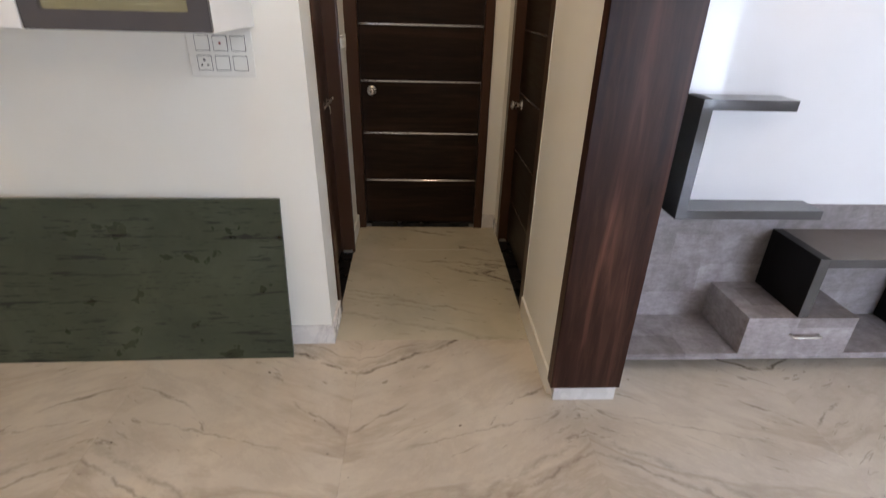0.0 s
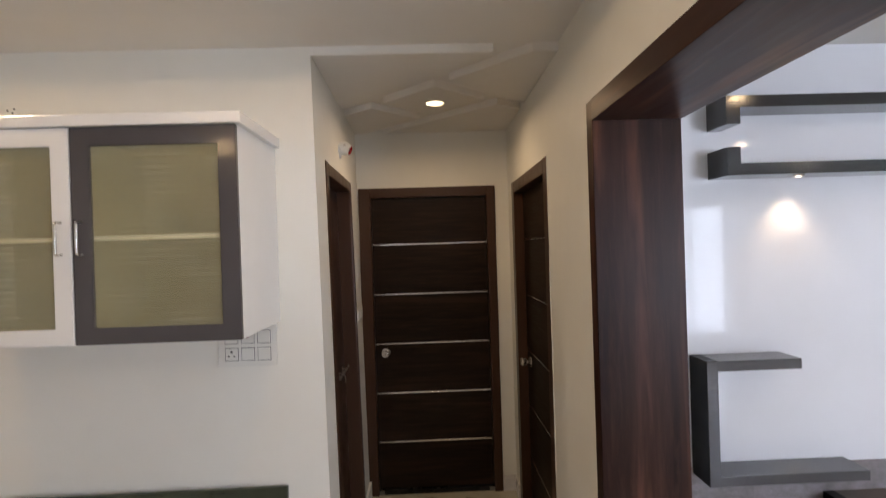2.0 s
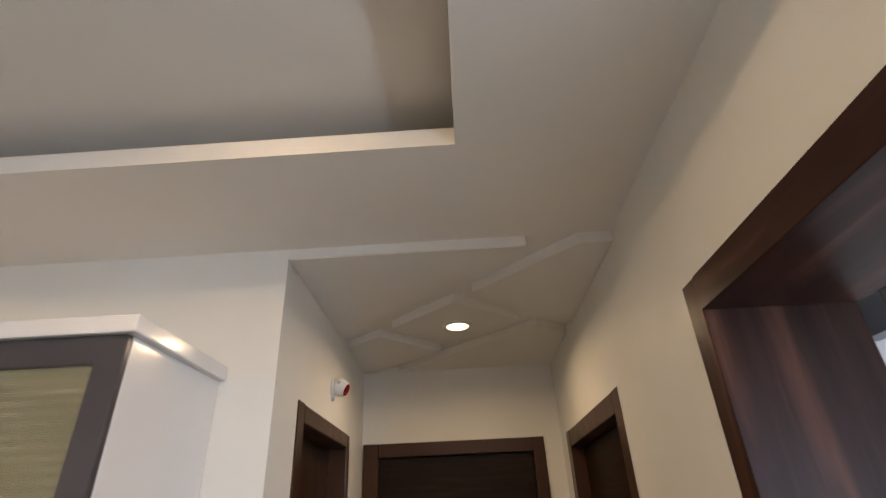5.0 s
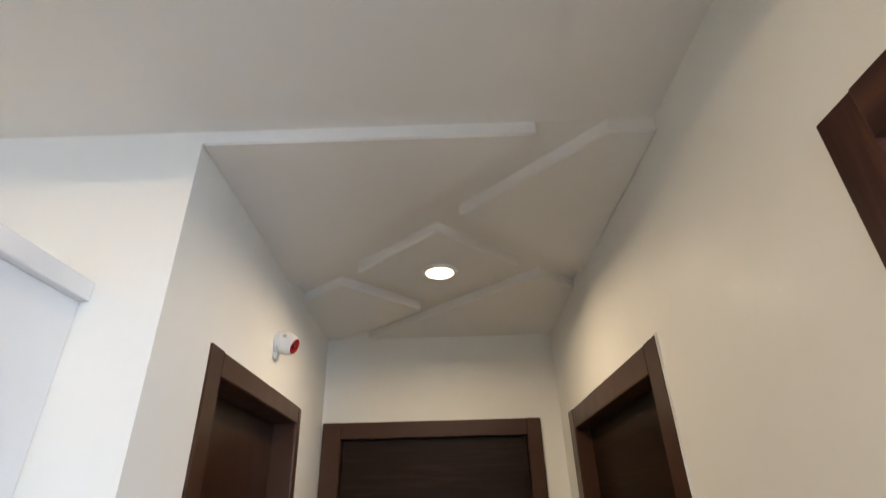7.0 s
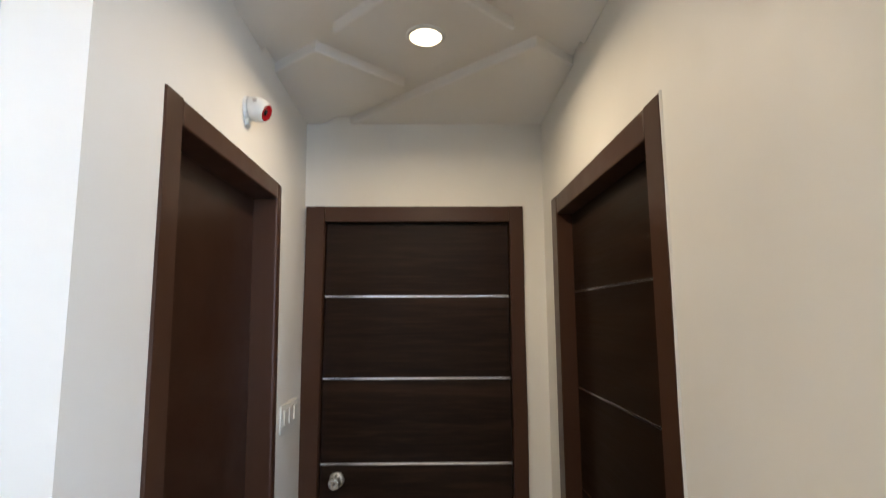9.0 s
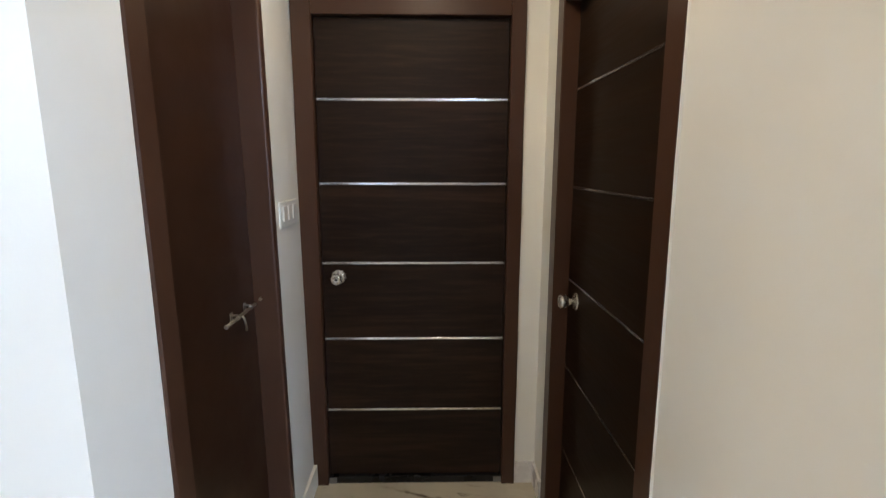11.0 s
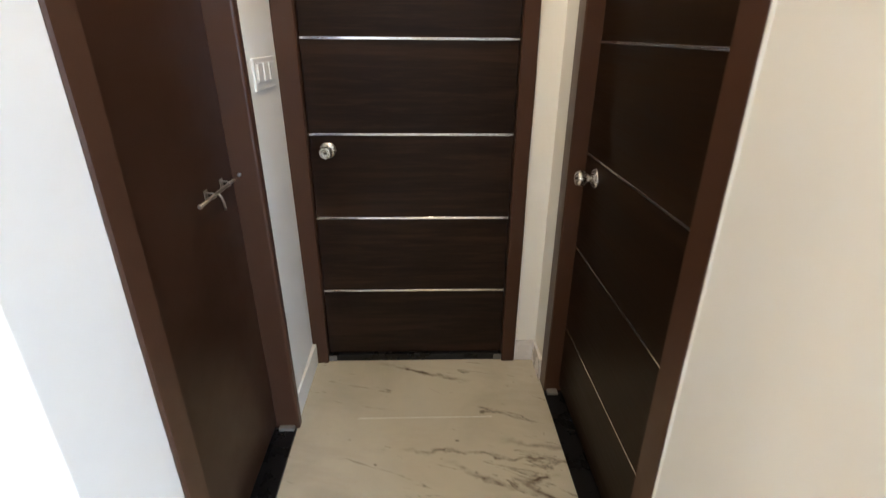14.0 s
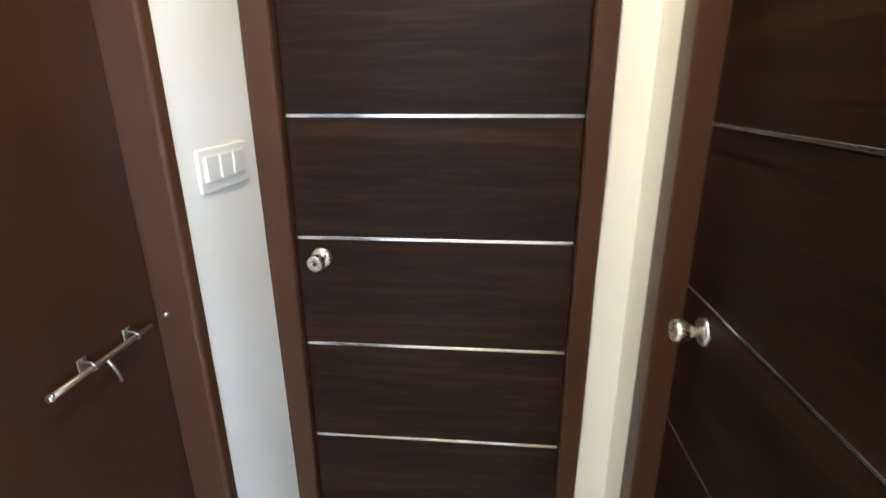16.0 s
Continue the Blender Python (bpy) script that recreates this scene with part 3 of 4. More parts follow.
for x0, x1, z0, z1 in ((HX0, HX0 + 0.06, HZ0, HZ1), (HX1 - 0.06, HX1, HZ0, HZ1), (HX0 + 0.06, HX1 - 0.06, HZ0, HZ0 + 0.06), (HX0 + 0.06, HX1 - 0.06, HZ1 - 0.06, HZ1), (-1.28, -1.22, HZ0 + 0.06, HZ1 - 0.06)):
    part("window_frame", block(x0, x1, BACK - 0.13, BACK - 0.07, z0, z1, 0.003), WHITE, window)
for x0, x1 in ((HX0 + 0.06, -1.28), (-1.22, HX1 - 0.06)):
    part("pane", block(x0, x1, BACK - 0.102, BACK - 0.098, HZ0 + 0.06, HZ1 - 0.06, 0), CLEAR, window).visible_shadow = False
structure("ground", boxes([(-300, 300, -300, BACK - 0.18, -3.3, -3.2)]), GROUT, "pale open ground outside the window", "ground")


# unseen plain walls added beyond the closed doors, to keep sky light out of their gaps
structure("sky_block_end", boxes([(LEFT - 0.16, RIGHT + 0.28, END + 0.30, END + 0.32, 0, TOP)]), WALL, "unseen wall added to block the sky behind the end door", "wall")
structure("sky_block_left", boxes([(LEFT - 0.42, LEFT - 0.40, HALL_END + 0.15, END + 0.32, 0, TOP)]), WALL, "unseen wall added to block the sky behind the brown door", "wall")
structure("sky_block_right", boxes([(RIGHT + 0.42, RIGHT + 0.44, TV_WALL + 0.15, END + 0.32, 0, TOP)]), WALL, "unseen wall added to block the sky behind the wenge door", "wall")

# ---- doors ----
def knob(parent, at, way):
    """A round door knob on its rose, standing out along way."""
    m = Matrix.Translation(at) @ Vector(way).to_track_quat("Z", "Y").to_matrix().to_4x4()
    k = part("knob", lathe([(0.010, 0.004), (0.011, 0.022), (0.017, 0.030), (0.0235, 0.040), (0.0255, 0.050), (0.0245, 0.060), (0.020, 0.066), (0.009, 0.067), (0.008, 0.0655)], m), STEEL, parent, "brushed steel round knob")
    part("rosette", lathe([(0.0325, 0.0), (0.0325, 0.004), (0.029, 0.009), (0.016, 0.012), (0.012, 0.012)], m), STEEL, k)
    part("keyhole", lathe([(0.004, 0.066), (0.004, 0.0678)], m, 12), GAP, k)
    return k


def wavy_jamb(x0, x1, y0, y1, z1, axis, side, seed):
    """A frame post whose outer edge is cut in unevenly by the wall paint."""
    rnd = random.Random(seed)
    bm = bmesh.new()
    rings, n, drift = [], 60, 0.0
    for k in range(n + 1):
        drift = 0.7 * drift + 0.0009 * (rnd.random() - 0.5)
        d = side * (drift + 0.0006 * math.sin(k * 0.31 + seed))
        a = [x0, x1, y0, y1]
        a[{("x", -1): 0, ("x", 1): 1, ("y", -1): 2, ("y", 1): 3}[(axis, side)]] += d
        q0, q1, r0, r1 = a
        c = 0.004
        ring = [(q0 + c, r0), (q1 - c, r0), (q1, r0 + c), (q1, r1 - c), (q1 - c, r1), (q0 + c, r1), (q0, r1 - c), (q0, r0 + c)]
        rings.append([bm.verts.new((x, y, z1 * k / n)) for x, y in ring])
    for p, q in zip(rings, rings[1:]):
        for k in range(8):
            bm.faces.new((p[k], p[(k + 1) % 8], q[(k + 1) % 8], q[k]))
    bm.faces.new(rings[0][::-1])
    bm.faces.new(rings[-1])
    bmesh.ops.recalc_face_normals(bm, faces=bm.faces)
    return bm


STRIPS = (0.366, 0.709, 1.056, 1.403, 1.752)

# end door, facing along -y
door = thing("door_1", (E0 + E1) / 2, END, 0, "closed dark wenge flush door with five metal strips", "door", kind="structure")
FY = END - 0.018
part("jamb", wavy_jamb(E0, E0 + 0.081, FY, END + 0.12, EZ, "x", -1, 2), FRAME, door, "brown painted wooden frame")
part("jamb", wavy_jamb(E1 - 0.060, E1, FY, END + 0.12, EZ, "x", 1, 3), FRAME, door, "brown painted wooden frame")
part("head", block(E0 + 0.081, E1 - 0.060, FY + 0.0005, END + 0.12, EZ - 0.068, EZ, 0.004), FRAME, door, "brown painted wooden frame")
leaf = part("leaf", block(E0 + 0.084, E1 - 0.063, END + 0.012, END + 0.050, 0.037, EZ - 0.071, 0.003), WENGE, door)
for z in STRIPS:
    part("metal_strip", block(E0 + 0.0845, E1 - 0.0635, END + 0.0095, END + 0.0130, z - 0.005, z + 0.005, 0.0008, 1), STRIP, leaf, "bright aluminium strip")
knob(leaf, (-0.288, END + 0.012, 0.995), (0, -1, 0))
part("threshold", block(E0 + 0.081, E1 - 0.060, END - 0.004, END + 0.12, 0.0, 0.034, 0.003), BLACK, door, "black granite threshold")
for x in (E0 + 0.081, E1 - 0.098):
    part("mortar_patch", block(x + 0.001, x + 0.037, END - 0.0065, END - 0.001, 0.0, 0.030, 0.002), MORTAR, door, "grey mortar patch")

# right door, facing along -x
door = thing("door_3", RIGHT, (R0 + R1) / 2, 0, "closed dark wenge flush door with metal strips", "door", kind="structure")
FX, RL = RIGHT - 0.003, RIGHT + 0.057
part("jamb", wavy_jamb(FX, RIGHT + 0.13, R0, R0 + 0.085, RZ, "y", -1, 4), FRAME, door, "brown painted wooden frame")
part("jamb", wavy_jamb(FX, RIGHT + 0.13, R1 - 0.085, R1, RZ, "y", 1, 5), FRAME, door, "brown painted wooden frame")
part("head", block(FX + 0.0005, RIGHT + 0.13, R0 + 0.085, R1 - 0.085, RZ - 0.072, RZ, 0.004), FRAME, door, "brown painted wooden frame")
leaf = part("leaf", block(RL, RL + 0.038, R0 + 0.087, R1 - 0.087, 0.040, RZ - 0.075, 0.003), WENGE_Y_SHADED, door)
for z in (0.335, 0.688, 1.043, 1.401, 1.757):
    part("metal_strip", block(RL - 0.0025, RL + 0.0010, R0 + 0.0875, R1 - 0.0875, z - 0.0038, z + 0.0038, 0.0008, 1), STRIP, leaf, "bright aluminium strip")
knob(leaf, (RL, 3.112, 0.983), (-1, 0, 0))
part("threshold", block(RIGHT - 0.004, RIGHT + 0.13, R0 + 0.085, R1 - 0.085, -0.003, 0.006, 0.002), BLACK, door, "black granite threshold")
part("mortar_patch", block(RIGHT + 0.006, RIGHT + 0.050, R1 - 0.117, R1 - 0.0855, 0.0055, 0.018, 0.002), MORTAR, door, "grey mortar patch")


# left door, facing along +x, following the askew wall
def with_wall(bm):
    for v in bm.verts:
        v.co.x += -0.0155 * v.co.z - 0.0135 * (v.co.y - L0)
    return bm


door = thing("door_2", LEFT, (L0 + L1) / 2, 0, "closed plain brown painted door with a sliding bolt", "door", kind="structure")
FX, LL = -0.387, -0.472
part("jamb", with_wall(wavy_jamb(LEFT - 0.13, FX, L0, L0 + 0.075, LZ, "y", -1, 6)), FRAME, door, "brown painted wooden frame")
part("jamb", with_wall(block(LEFT - 0.13, FX, L1 - 0.042, L1, 0, LZ, 0.012, 5)), FRAME, door, "brown painted wooden frame")
part("head", with_wall(block(LEFT - 0.13, FX - 0.0005, L0 + 0.075, L1 - 0.042, LZ - 0.060, LZ, 0.006, 3)), FRAME, door, "brown painted wooden frame")
leaf = part("leaf", with_wall(block(LL - 0.036, LL, L0 + 0.077, L1 - 0.044, 0.035, LZ - 0.063, 0.003)), LEAF, door)
part("threshold", with_wall(block(LEFT - 0.12, FX - 0.012, L0 + 0.075, L1 - 0.042, -0.003, 0.012, 0.002)), BLACK, door, "black granite threshold")
part("mortar_patch", with_wall(block(FX - 0.075, FX - 0.016, L1 - 0.064, L1 - 0.0425, 0.0115, 0.024, 0.002)), MORTAR, door, "grey mortar patch")
bx, bz = LL + 0.022, 1.016
bolt = part("slide_bolt", with_wall(tube([(bx, 2.732, bz), (bx, 2.80, bz), (bx, 2.92, bz), (bx, 2.979, bz)], 0.0052)), BOLT, leaf, "worn steel sliding bolt")
for y in (2.822, 2.936):
    part("bracket", with_wall(block(LL, LL + 0.0028, y - 0.011, y + 0.011, bz - 0.0155, bz + 0.0155, 0.001, 1)), BOLT, bolt)
    part("staple", with_wall(tube([(LL + 0.001, y, bz - 0.0075), (bx - 0.004, y, bz - 0.0073), (bx + 0.0050, y, bz - 0.003), (bx + 0.0050, y, bz + 0.003), (bx - 0.004, y, bz + 0.0073), (LL + 0.001, y, bz + 0.0075)], 0.0030)), BOLT, bolt)
    for dz in (-0.0120, 0.0120):
        part("screw", with_wall(lathe([(0.0032, 0.0), (0.0032, 0.0010), (0.0018, 0.0020)], Matrix.Translation((LL + 0.0026, y, bz + dz)) @ pose(0, 0, 0, 0, 90, 0), 12)), BOLT, bolt)
part("hasp", with_wall(tube([(bx, 2.850, bz), (bx + 0.007, 2.853, bz - 0.014), (bx + 0.008, 2.860, bz - 0.034), (bx + 0.006, 2.866, bz - 0.055)], 0.0038)), BOLT, bolt)
part("bolt_tip", with_wall(lathe([(0.0062, 0.0), (0.0072, 0.004), (0.005, 0.010)], Matrix.Translation((bx, 2.734, bz)) @ pose(0, 0, 0, 90, 0, 0))), BOLT, bolt)
part("strike_pin", with_wall(lathe([(0.006, -0.001), (0.006, 0.006), (0.003, 0.009)], Matrix.Translation((bx, L1 - 0.042, bz + 0.002)) @ pose(0, 0, 0, 90, 0, 0))), BOLT, door, "steel pin on the frame")


# plaster built up unevenly against the near door post
structure("plaster_edge", wavy_jamb(RIGHT - 0.0045, RIGHT + 0.010, R0 - 0.008, R0 - 0.0005, RZ + 0.003, "x", -1, 8), WALL, "rounded white plaster edge against the door frame", "plaster edge")


# ---- hall: crockery cabinet, green slab, switch panels, camera, lamps ----
CX0, CX1, CY, CZ0, CZ1 = -1.652, -0.580, 1.622, 1.442, 2.152
cab = thing("wall_cabinet", (CX0 + CX1) / 2, HALL_END, CZ0, "white and grey wall cabinet with ribbed glass doors", "cabinet")
CB = CY + 0.020
for x0, x1 in ((CX0, CX0 + 0.018), (CX1 - 0.018, CX1)):
    part("side_panel", block(x0, x1, CB, HALL_END - 0.002, CZ0, CZ1 - 0.002, 0.001), WHITE, cab)
part("bottom_panel", block(CX0 + 0.018, CX1 - 0.018, CB, HALL_END - 0.002, CZ0 + 0.002, CZ0 + 0.020, 0.001), WHITE, cab)
part("back_panel", block(CX0 + 0.018, CX1 - 0.018, HALL_END - 0.012, HALL_END - 0.003, CZ0 + 0.020, CZ1 - 0.020, 0), INSIDE, cab, "pale cream cabinet back")
part("top_panel", block(CX0 + 0.018, CX1 - 0.018, CB, HALL_END - 0.002, CZ1 - 0.020, CZ1 - 0.002, 0.001), WHITE, cab)
part("divider", block(-1.124, -1.106, CB + 0.004, HALL_END - 0.012, CZ0 + 0.020, CZ1 - 0.020, 0.001), INSIDE, cab)
for x0, x1 in ((CX0 + 0.018, -1.124), (-1.106, CX1 - 0.018)):
    part("shelf", block(x0 + 0.001, x1 - 0.001, CB + 0.02, HALL_END - 0.012, 1.780, 1.798, 0.001), WHITE, cab, "white shelf board")
part("cornice", block(CX0 - 0.022, CX1 + 0.020, CY - 0.012, HALL_END - 0.002, CZ1 - 0.001, 2.190, 0.004), WHITE, cab, "white projecting top board")


def glazed_door(x0, x1, finish, label, handle_x):
    bm = bmesh.new()
    z0, z1, w = CZ0, CZ1 - 0.003, 0.060
    outer = [(x0, z0), (x1, z0), (x1, z1), (x0, z1)]
    inner = [(x0 + w, z0 + w - 0.006), (x1 - w, z0 + w - 0.006), (x1 - w, z1 - w), (x0 + w, z1 - w)]
    fo, fi, bo, bi = ([bm.verts.new((x, y, z)) for x, z in ring] for ring, y in ((outer, CY), (inner, CY), (outer, CY + 0.019), (inner, CY + 0.019)))
    for k in range(4):
        n = (k + 1) % 4
        for quad in ((fo[k], fo[n], fi[n], fi[k]), (bo[n], bo[k], bi[k], bi[n]), (fo[n], fo[k], bo[k], bo[n]), (fi[k], fi[n], bi[n], bi[k])):
            bm.faces.new(quad)
    bmesh.ops.recalc_face_normals(bm, faces=bm.faces)
    sharp = [e for e in bm.edges if e.calc_face_angle(0) > 0.5]
    bmesh.ops.bevel(bm, geom=sharp, offset=0.0022, segments=2, affect="EDGES")
    d = part("door", bm, finish, cab, label)
    part("glass_pane", block(x0 + w - 0.004, x1 - w + 0.004, CY + 0.008, CY + 0.012, z0 + w - 0.010, z1 - w + 0.004, 0), RIBBED, d, "ribbed frosted glass").visible_shadow = False
    y = CY - 0.026
    pts = [(handle_x, CY + 0.001, 1.737), (handle_x, y + 0.008, 1.737), (handle_x, y + 0.002, 1.740), (handle_x, y, 1.747), (handle_x, y, 1.79), (handle_x, y, 1.832), (handle_x, y + 0.002, 1.839), (handle_x, y + 0.008, 1.842), (handle_x, CY + 0.001, 1.842)]
    part("handle", tube(pts, 0.005), STEEL, d, "chrome bow handle")


glazed_door(CX0, -1.118, WHITE, "white framed door", -1.150)
glazed_door(-1.114, CX1, GREY, "glossy grey framed door", -1.083)

# green slab leaning on the wall
slab = block(0, 1.78, 0, 0.019, 0, 0.775, 0.0015)
lean = math.degrees(math.atan2(0.095, 0.765))
ob = link("stone_slab", slab, GREEN)
ob.matrix_world = pose(-2.345, 1.893, 0.0, -lean, 0, 1.1)
tagged(ob, "dark green marble slab leaning against the wall", "stone slab")

# socket panel under the cabinet
panel = thing("switch_panel", -0.715, HALL_END, 1.265, "white six-module switch and socket panel", "switch panel")
part("plate", block(-0.836, -0.596, HALL_END - 0.010, HALL_END, 1.262, 1.430, 0.003), PLASTIC, panel)
for row in range(2):
    for col in range(3):
        x, z = -0.804 + col * 0.066, 1.287 + row * 0.070
        part("surround", block(x - 0.002, x + 0.052, HALL_END - 0.0105, HALL_END - 0.0095, z - 0.002, z + 0.052, 0), GAP, panel, "dark joint round the module")
        mod = part("module", block(x, x + 0.050, HALL_END - 0.0135, HALL_END - 0.008, z, z + 0.050, 0.002), PLASTIC, panel)
        if (row, col) == (0, 0):
            for hx, hz, r in ((0.025, 0.036, 0.0048), (0.014, 0.018, 0.0036), (0.036, 0.018, 0.0036)):
                part("socket_hole", lathe([(r, 0), (r, 0.001)], Matrix.Translation((x + hx, HALL_END - 0.0133, z + hz)) @ pose(0, 0, 0, 90), 14), GAP, mod)
        if (row, col) == (1, 1):
            part("indicator", lathe([(0.005, 0), (0.005, 0.0015), (0.003, 0.002)], Matrix.Translation((x + 0.025, HALL_END - 0.0133, z + 0.026)) @ pose(0, 0, 0, 90), 14), RED, mod, "red indicator")

# three-switch panel between the doors
SWX = left_face(3.27, 1.30)
panel = thing("switch_panel", SWX, 3.27, 1.248, "white three-switch panel on the corridor wall", "switch panel")
part("plate", block(SWX - 0.006, SWX + 0.0095, 3.157, 3.386, 1.248, 1.346, 0.004), PLASTIC, panel)
part("module_bed", block(SWX + 0.010, SWX + 0.0122, 3.172, 3.362, 1.272, 1.332, 0.0008, 1), PLASTIC, panel)
for k in range(3):
    y = 3.176 + k * 0.062
    rocker = block(SWX + 0.010, SWX + 0.0170, y, y + 0.0575, 1.275, 1.329, 0.002)
    for v in rocker.verts:
        if v.co.x > SWX + 0.014:
            v.co.x -= 0.003 * (v.co.y - y) / 0.0575
    part("switch", rocker, PLASTIC, panel)

# dome camera
CAMX = left_face(2.73, 2.28)
cctv = thing("security_camera", CAMX, 2.73, 2.282, "white dome security camera with a red ringed lens", "security camera")
m = Matrix.Translation((CAMX, 2.73, 2.282)) @ pose(0, 0, 0, 0, 90, 0)
part("base", lathe([(0.038, -0.002), (0.038, 0.006), (0.034, 0.011), (0.02, 0.013)], m), PLASTIC, cctv)
m = Matrix.Translation((CAMX + 0.016, 2.735, 2.288)) @ Vector((0.91, -0.12, -0.40)).to_track_quat("Z", "Y").to_matrix().to_4x4()
part("housing", lathe([(0.016, -0.020), (0.029, -0.014), (0.036, 0.0), (0.0375, 0.012), (0.036, 0.026), (0.032, 0.038), (0.0275, 0.047), (0.0255, 0.0490), (0.0240, 0.0480), (0.0235, 0.038)], m), PLASTIC, cctv)
ring = part("lens_ring", lathe([(0.0245, 0.044), (0.0245, 0.0490), (0.021, 0.0492), (0.013, 0.044), (0.008, 0.043)], m), RED, cctv, "red ring round the lens")
part("lens", lathe([(0.009, 0.040), (0.009, 0.045), (0.004, 0.047)], m, 20), LENS, ring, "dark lens")
part("maker_plate", block(CAMX + 0.030, CAMX + 0.042, 2.690, 2.693, 2.288, 2.298, 0.001), GROUT, cctv, "small grey label")
part("cable_cover", prism([(CAMX - 0.002, 2.715), (CAMX + 0.010, 2.718), (CAMX + 0.010, 2.742), (CAMX - 0.002, 2.745)], 2.228, 2.262, 0.003), PLASTIC, cctv)


def downlight(x, y, z, r, label):
    d = thing("ceiling_light", x, y, z, label, "ceiling light", "recessed ceiling lights")
    m = Matrix.Translation((x, y, z)) @ pose(0, 0, 0, 180)
    part("ring", lathe([(r + 0.012, -0.004), (r + 0.012, 0.002), (r + 0.008, 0.006), (r, 0.007), (r - 0.002, 0.001)], m, 40), PLASTIC, d)
    part("diffuser", lathe([(r - 0.001, 0.0), (r - 0.001, 0.006), (r - 0.004, 0.0075)], m, 40), LED, d, "glowing warm white diffuser")


downlight(0.096, 2.75, PLATE, 0.050, "round warm white recessed ceiling light, switched on")
for sx, sy in HALL_SPOTS:
    downlight(sx, sy, COVE, 0.058, "round warm white recessed ceiling light, switched on")
for sx, sy in LIVING_SPOTS:
    downlight(sx, sy, CEILING, 0.045, "round warm white recessed ceiling light, switched on")

batten = thing("tube_light", RIGHT, 0.20, 2.232, "white LED tube light on the wall, switched on", "tube light")
part("body", block(RIGHT - 0.028, RIGHT, -0.40, 0.80, 2.214, 2.250, 0.004), PLASTIC, batten)
part("tube", tube([(RIGHT - 0.055, -0.375, 2.232), (RIGHT - 0.055, 0.20, 2.232), (RIGHT - 0.055, 0.775, 2.232)], 0.014, 18), TUBE, batten, "glowing cool white tube")
for y in (-0.40, 0.778):
    part("end_holder", block(RIGHT - 0.072, RIGHT - 0.0275, y, y + 0.022, 2.212, 2.252, 0.004), PLASTIC, batten)

# screw holes left in the wall above the cabinet
for x, z in ((-1.650, 2.332), (-1.624, 2.338), (-1.630, 2.322)):
    tagged(link("wall_plug", lathe([(0.004, 0), (0.004, 0.0015)], Matrix.Translation((x, HALL_END - 0.0002, z)) @ pose(0, 0, 0, 90), 10), GAP), "small dark screw hole plug in the wall", "wall plug")


# ---- living room: television wall ----
structure("wall_panel", block(PASS + 0.002, LIVING_RIGHT - 0.002, TV_WALL - 0.006, TV_WALL - 0.001, 0.725, CEILING - 0.001, 0), GLOSSWALL, "glossy white laminate panel on the television wall", "wall panel")
TVB = TV_WALL - 0.012
unit = thing("tv_unit", 2.4, TV_WALL, 0.07, "floating concrete-look television unit with a drawer", "tv unit")
part("back_panel", block(PASS + 0.002, 4.2, TVB, TV_WALL - 0.001, 0.072, 0.725, 0.001), CONCRETE, unit)
part("base_shelf", block(PASS + 0.006, 4.2, 1.802, TVB, 0.072, 0.104, 0.0015), CONCRETE, unit)
body = part("drawer_box", boxes([(1.516, 1.534, 1.818, TVB, 0.104, 0.302), (2.012, 2.030, 1.818, TVB, 0.104, 0.302), (1.534, 2.012, 1.818, TVB, 0.284, 0.302), (1.534, 2.012, 1.818, TVB, 0.104, 0.118), (1.534, 2.012, TVB - 0.01, TVB, 0.118, 0.284)]), CONCRETE, unit)
front = part("drawer_front", block(1.516, 2.030, 1.800, 1.8175, 0.106, 0.302, 0.0012), CONCRETE, unit)
part("handle", tube([(1.735, 1.800, 0.214), (1.735, 1.775, 0.214), (1.740, 1.772, 0.214), (1.80, 1.772, 0.214), (1.860, 1.772, 0.214), (1.865, 1.775, 0.214), (1.865, 1.800, 0.214)], 0.0055), STEEL, front, "brushed steel bar handle")

SF = 1.995


def bracket(name, label, upright, boards, y0, material=CHARCOAL_SHADED, top=CHARCOAL_SHADED):
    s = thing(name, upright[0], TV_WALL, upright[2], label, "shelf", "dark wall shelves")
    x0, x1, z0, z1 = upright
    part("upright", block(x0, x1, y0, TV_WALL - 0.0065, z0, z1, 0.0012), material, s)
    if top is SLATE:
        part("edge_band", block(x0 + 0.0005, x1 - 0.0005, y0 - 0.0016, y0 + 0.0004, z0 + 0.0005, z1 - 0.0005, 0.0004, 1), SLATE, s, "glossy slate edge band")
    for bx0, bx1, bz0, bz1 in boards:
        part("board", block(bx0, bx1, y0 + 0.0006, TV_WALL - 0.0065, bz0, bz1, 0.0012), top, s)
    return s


# upright darkened as if in shadow; slate boards and front edge stay lighter
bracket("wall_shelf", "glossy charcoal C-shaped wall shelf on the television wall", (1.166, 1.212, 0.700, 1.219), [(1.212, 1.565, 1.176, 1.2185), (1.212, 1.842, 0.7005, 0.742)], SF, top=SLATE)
bracket("wall_shelf", "glossy charcoal L-shaped light shelf near the ceiling", (1.272, 1.330, 2.191, 2.308), [(1.330, 3.6, 2.259, 2.3075)], 1.985, GLOSSBLACK, GLOSSBLACK)
low = bracket("wall_shelf", "glossy charcoal L-shaped shelf with spot lamps beneath", (1.272, 1.328, 1.981, 2.098), [(1.328, 3.6, 1.9815, 2.030)], 1.985, GLOSSBLACK, GLOSSBLACK)
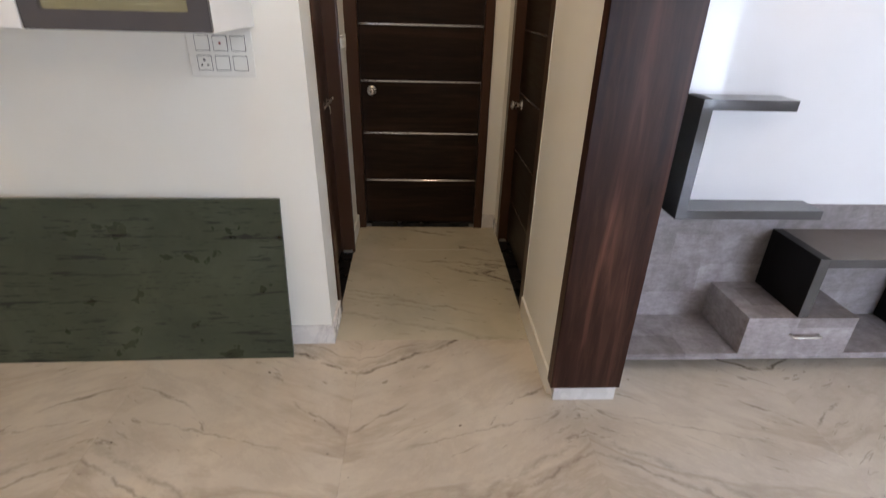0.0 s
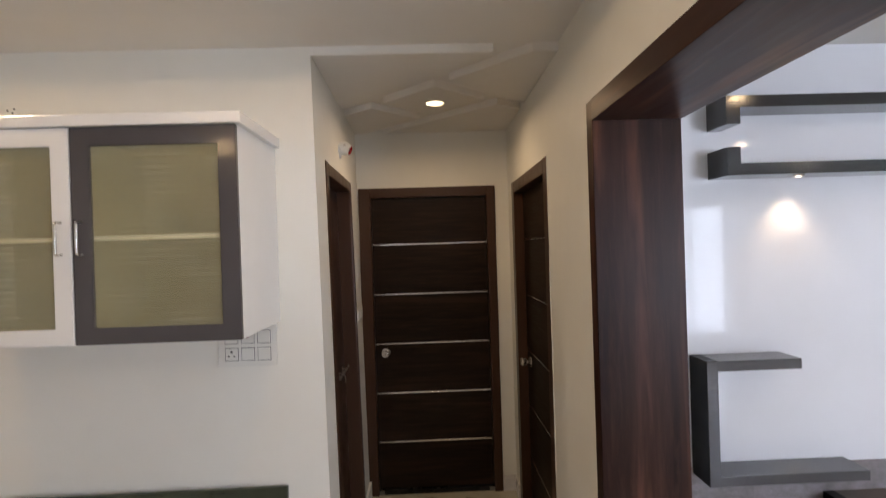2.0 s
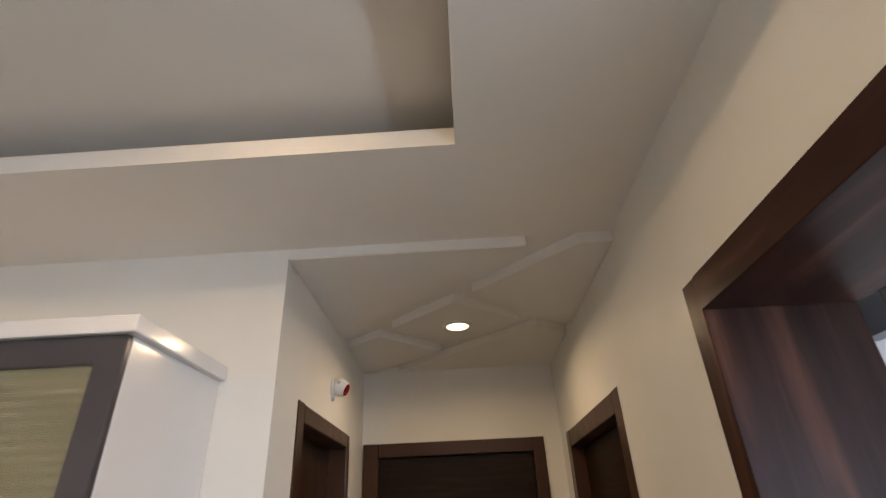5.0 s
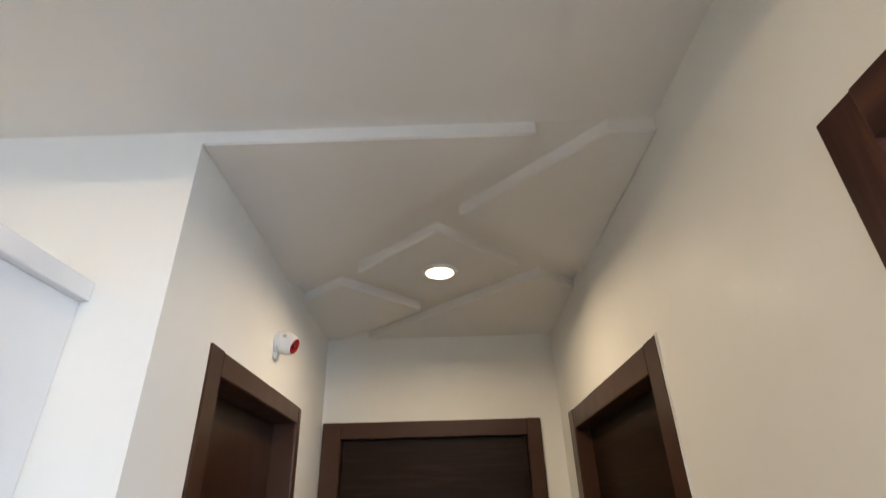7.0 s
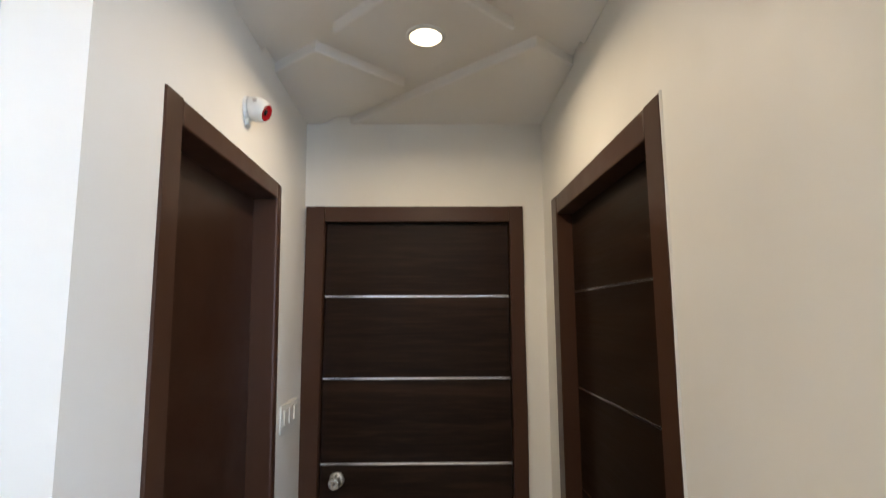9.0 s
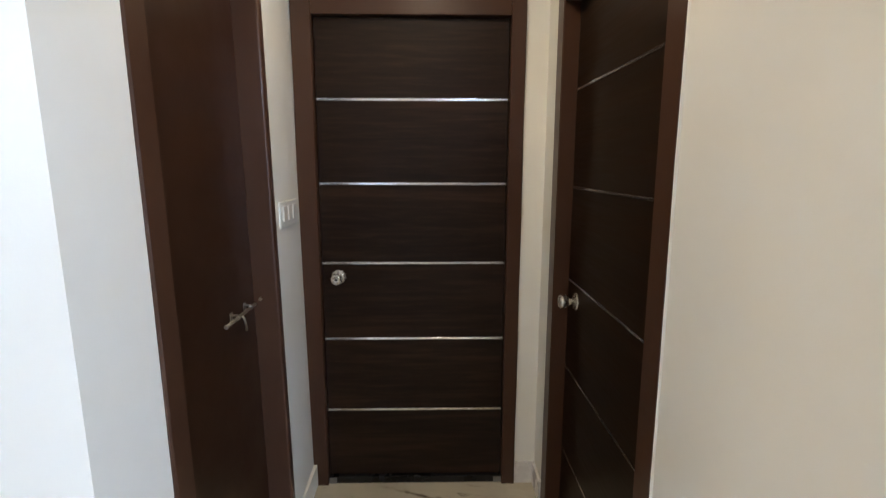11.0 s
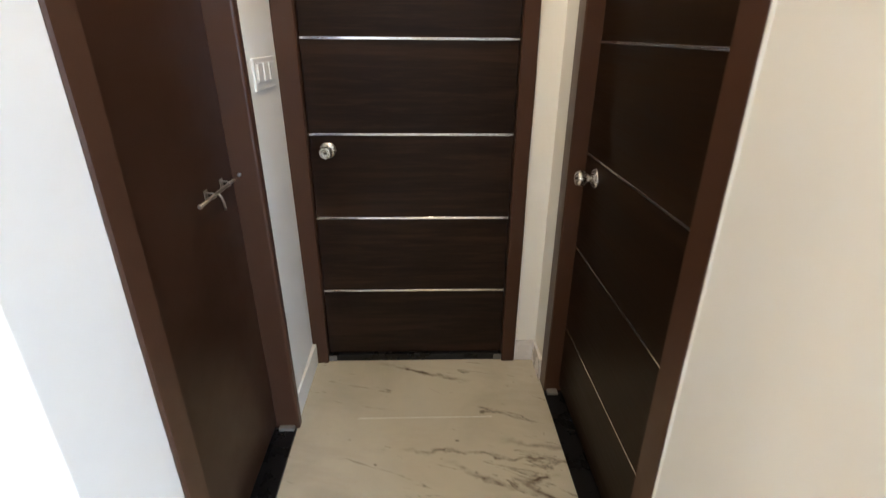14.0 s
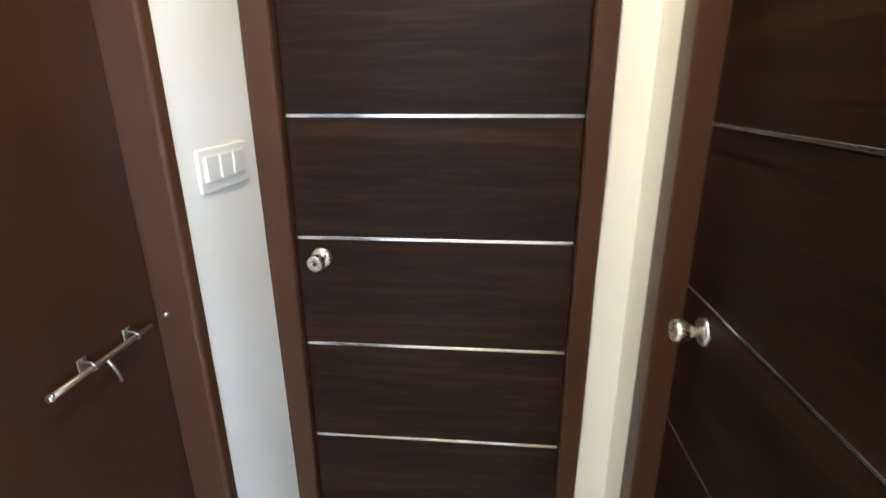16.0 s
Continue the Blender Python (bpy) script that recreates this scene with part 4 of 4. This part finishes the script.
for sx in (1.615, 2.6):
    lampm = Matrix.Translation((sx, 2.05, 1.981)) @ pose(0, 0, 0, 180)
    ring = part("spot_ring", lathe([(0.022, 0), (0.022, 0.004), (0.016, 0.006), (0.015, 0.002)], lampm, 24), STEEL, low)
    part("diffuser", lathe([(0.0148, 0), (0.0148, 0.004), (0.012, 0.005)], lampm, 24), LED_SMALL, ring, "glowing spot lamp")
tv = thing("tv_shelf", 1.74, TV_WALL, 0.302, "glossy charcoal television shelf standing on the drawer unit", "shelf", "dark wall shelves")
# uprights again in the shadow-dark tone, board in the warm-lit one
part("upright", block(1.742, 1.790, 1.806, TVB - 0.0005, 0.3025, 0.598, 0.0012), CHARCOAL_SHADED, tv)
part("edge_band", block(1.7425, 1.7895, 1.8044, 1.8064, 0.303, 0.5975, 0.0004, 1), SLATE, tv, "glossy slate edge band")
part("upright", block(2.455, 2.503, 1.98, TVB - 0.0005, 0.1045, 0.554, 0.0012), CHARCOAL_SHADED, tv)
part("board", block(1.7905, 3.2, 1.8065, TVB - 0.0005, 0.556, 0.5975, 0.0012), TAUPE_LIT, tv, "board top in warm-lit brown-grey")
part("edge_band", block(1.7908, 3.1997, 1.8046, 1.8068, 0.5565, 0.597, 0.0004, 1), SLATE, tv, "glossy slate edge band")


# ---- floor: slabs on their bed ----
floor = structure("floor", boxes([(HALL_LEFT - 0.15, LIVING_RIGHT + 0.15, BACK - 0.18, END + 0.32, -0.12, -0.0022)]), GROUT, "polished beige marble slab floor", "floor")


def floor_slab(x0, x1, y0, y1, material, g=0.0001):
    ob = link("slab", block(x0 + g, x1 - g, y0 + g, y1 - g, -0.020, 0.0, 0.0003, 1), material)
    ob.parent = floor


for x0, x1, y0, y1 in ((LEFT, RIGHT, 2.06, 3.087), (LEFT, RIGHT, 3.087, END)):
    floor_slab(x0, x1, y0, y1, FLOOR2)
xs = (HALL_LEFT, -2.17, -1.21, -0.25, 0.71, 1.67, 2.63, 3.59, 4.55, LIVING_RIGHT)
ys = (BACK, -2.3, -0.45, 0.95, 2.06)
for x0, x1 in zip(xs, xs[1:]):
    for y0, y1 in zip(ys, ys[1:]):
        floor_slab(x0, x1, y0, min(y1, TV_WALL), FLOOR)
part("joint_line", block(-0.18, 0.36, 3.0855, 3.0885, -0.004, 0.0004, 0), PLASTIC, floor, "thin white line along the joint")
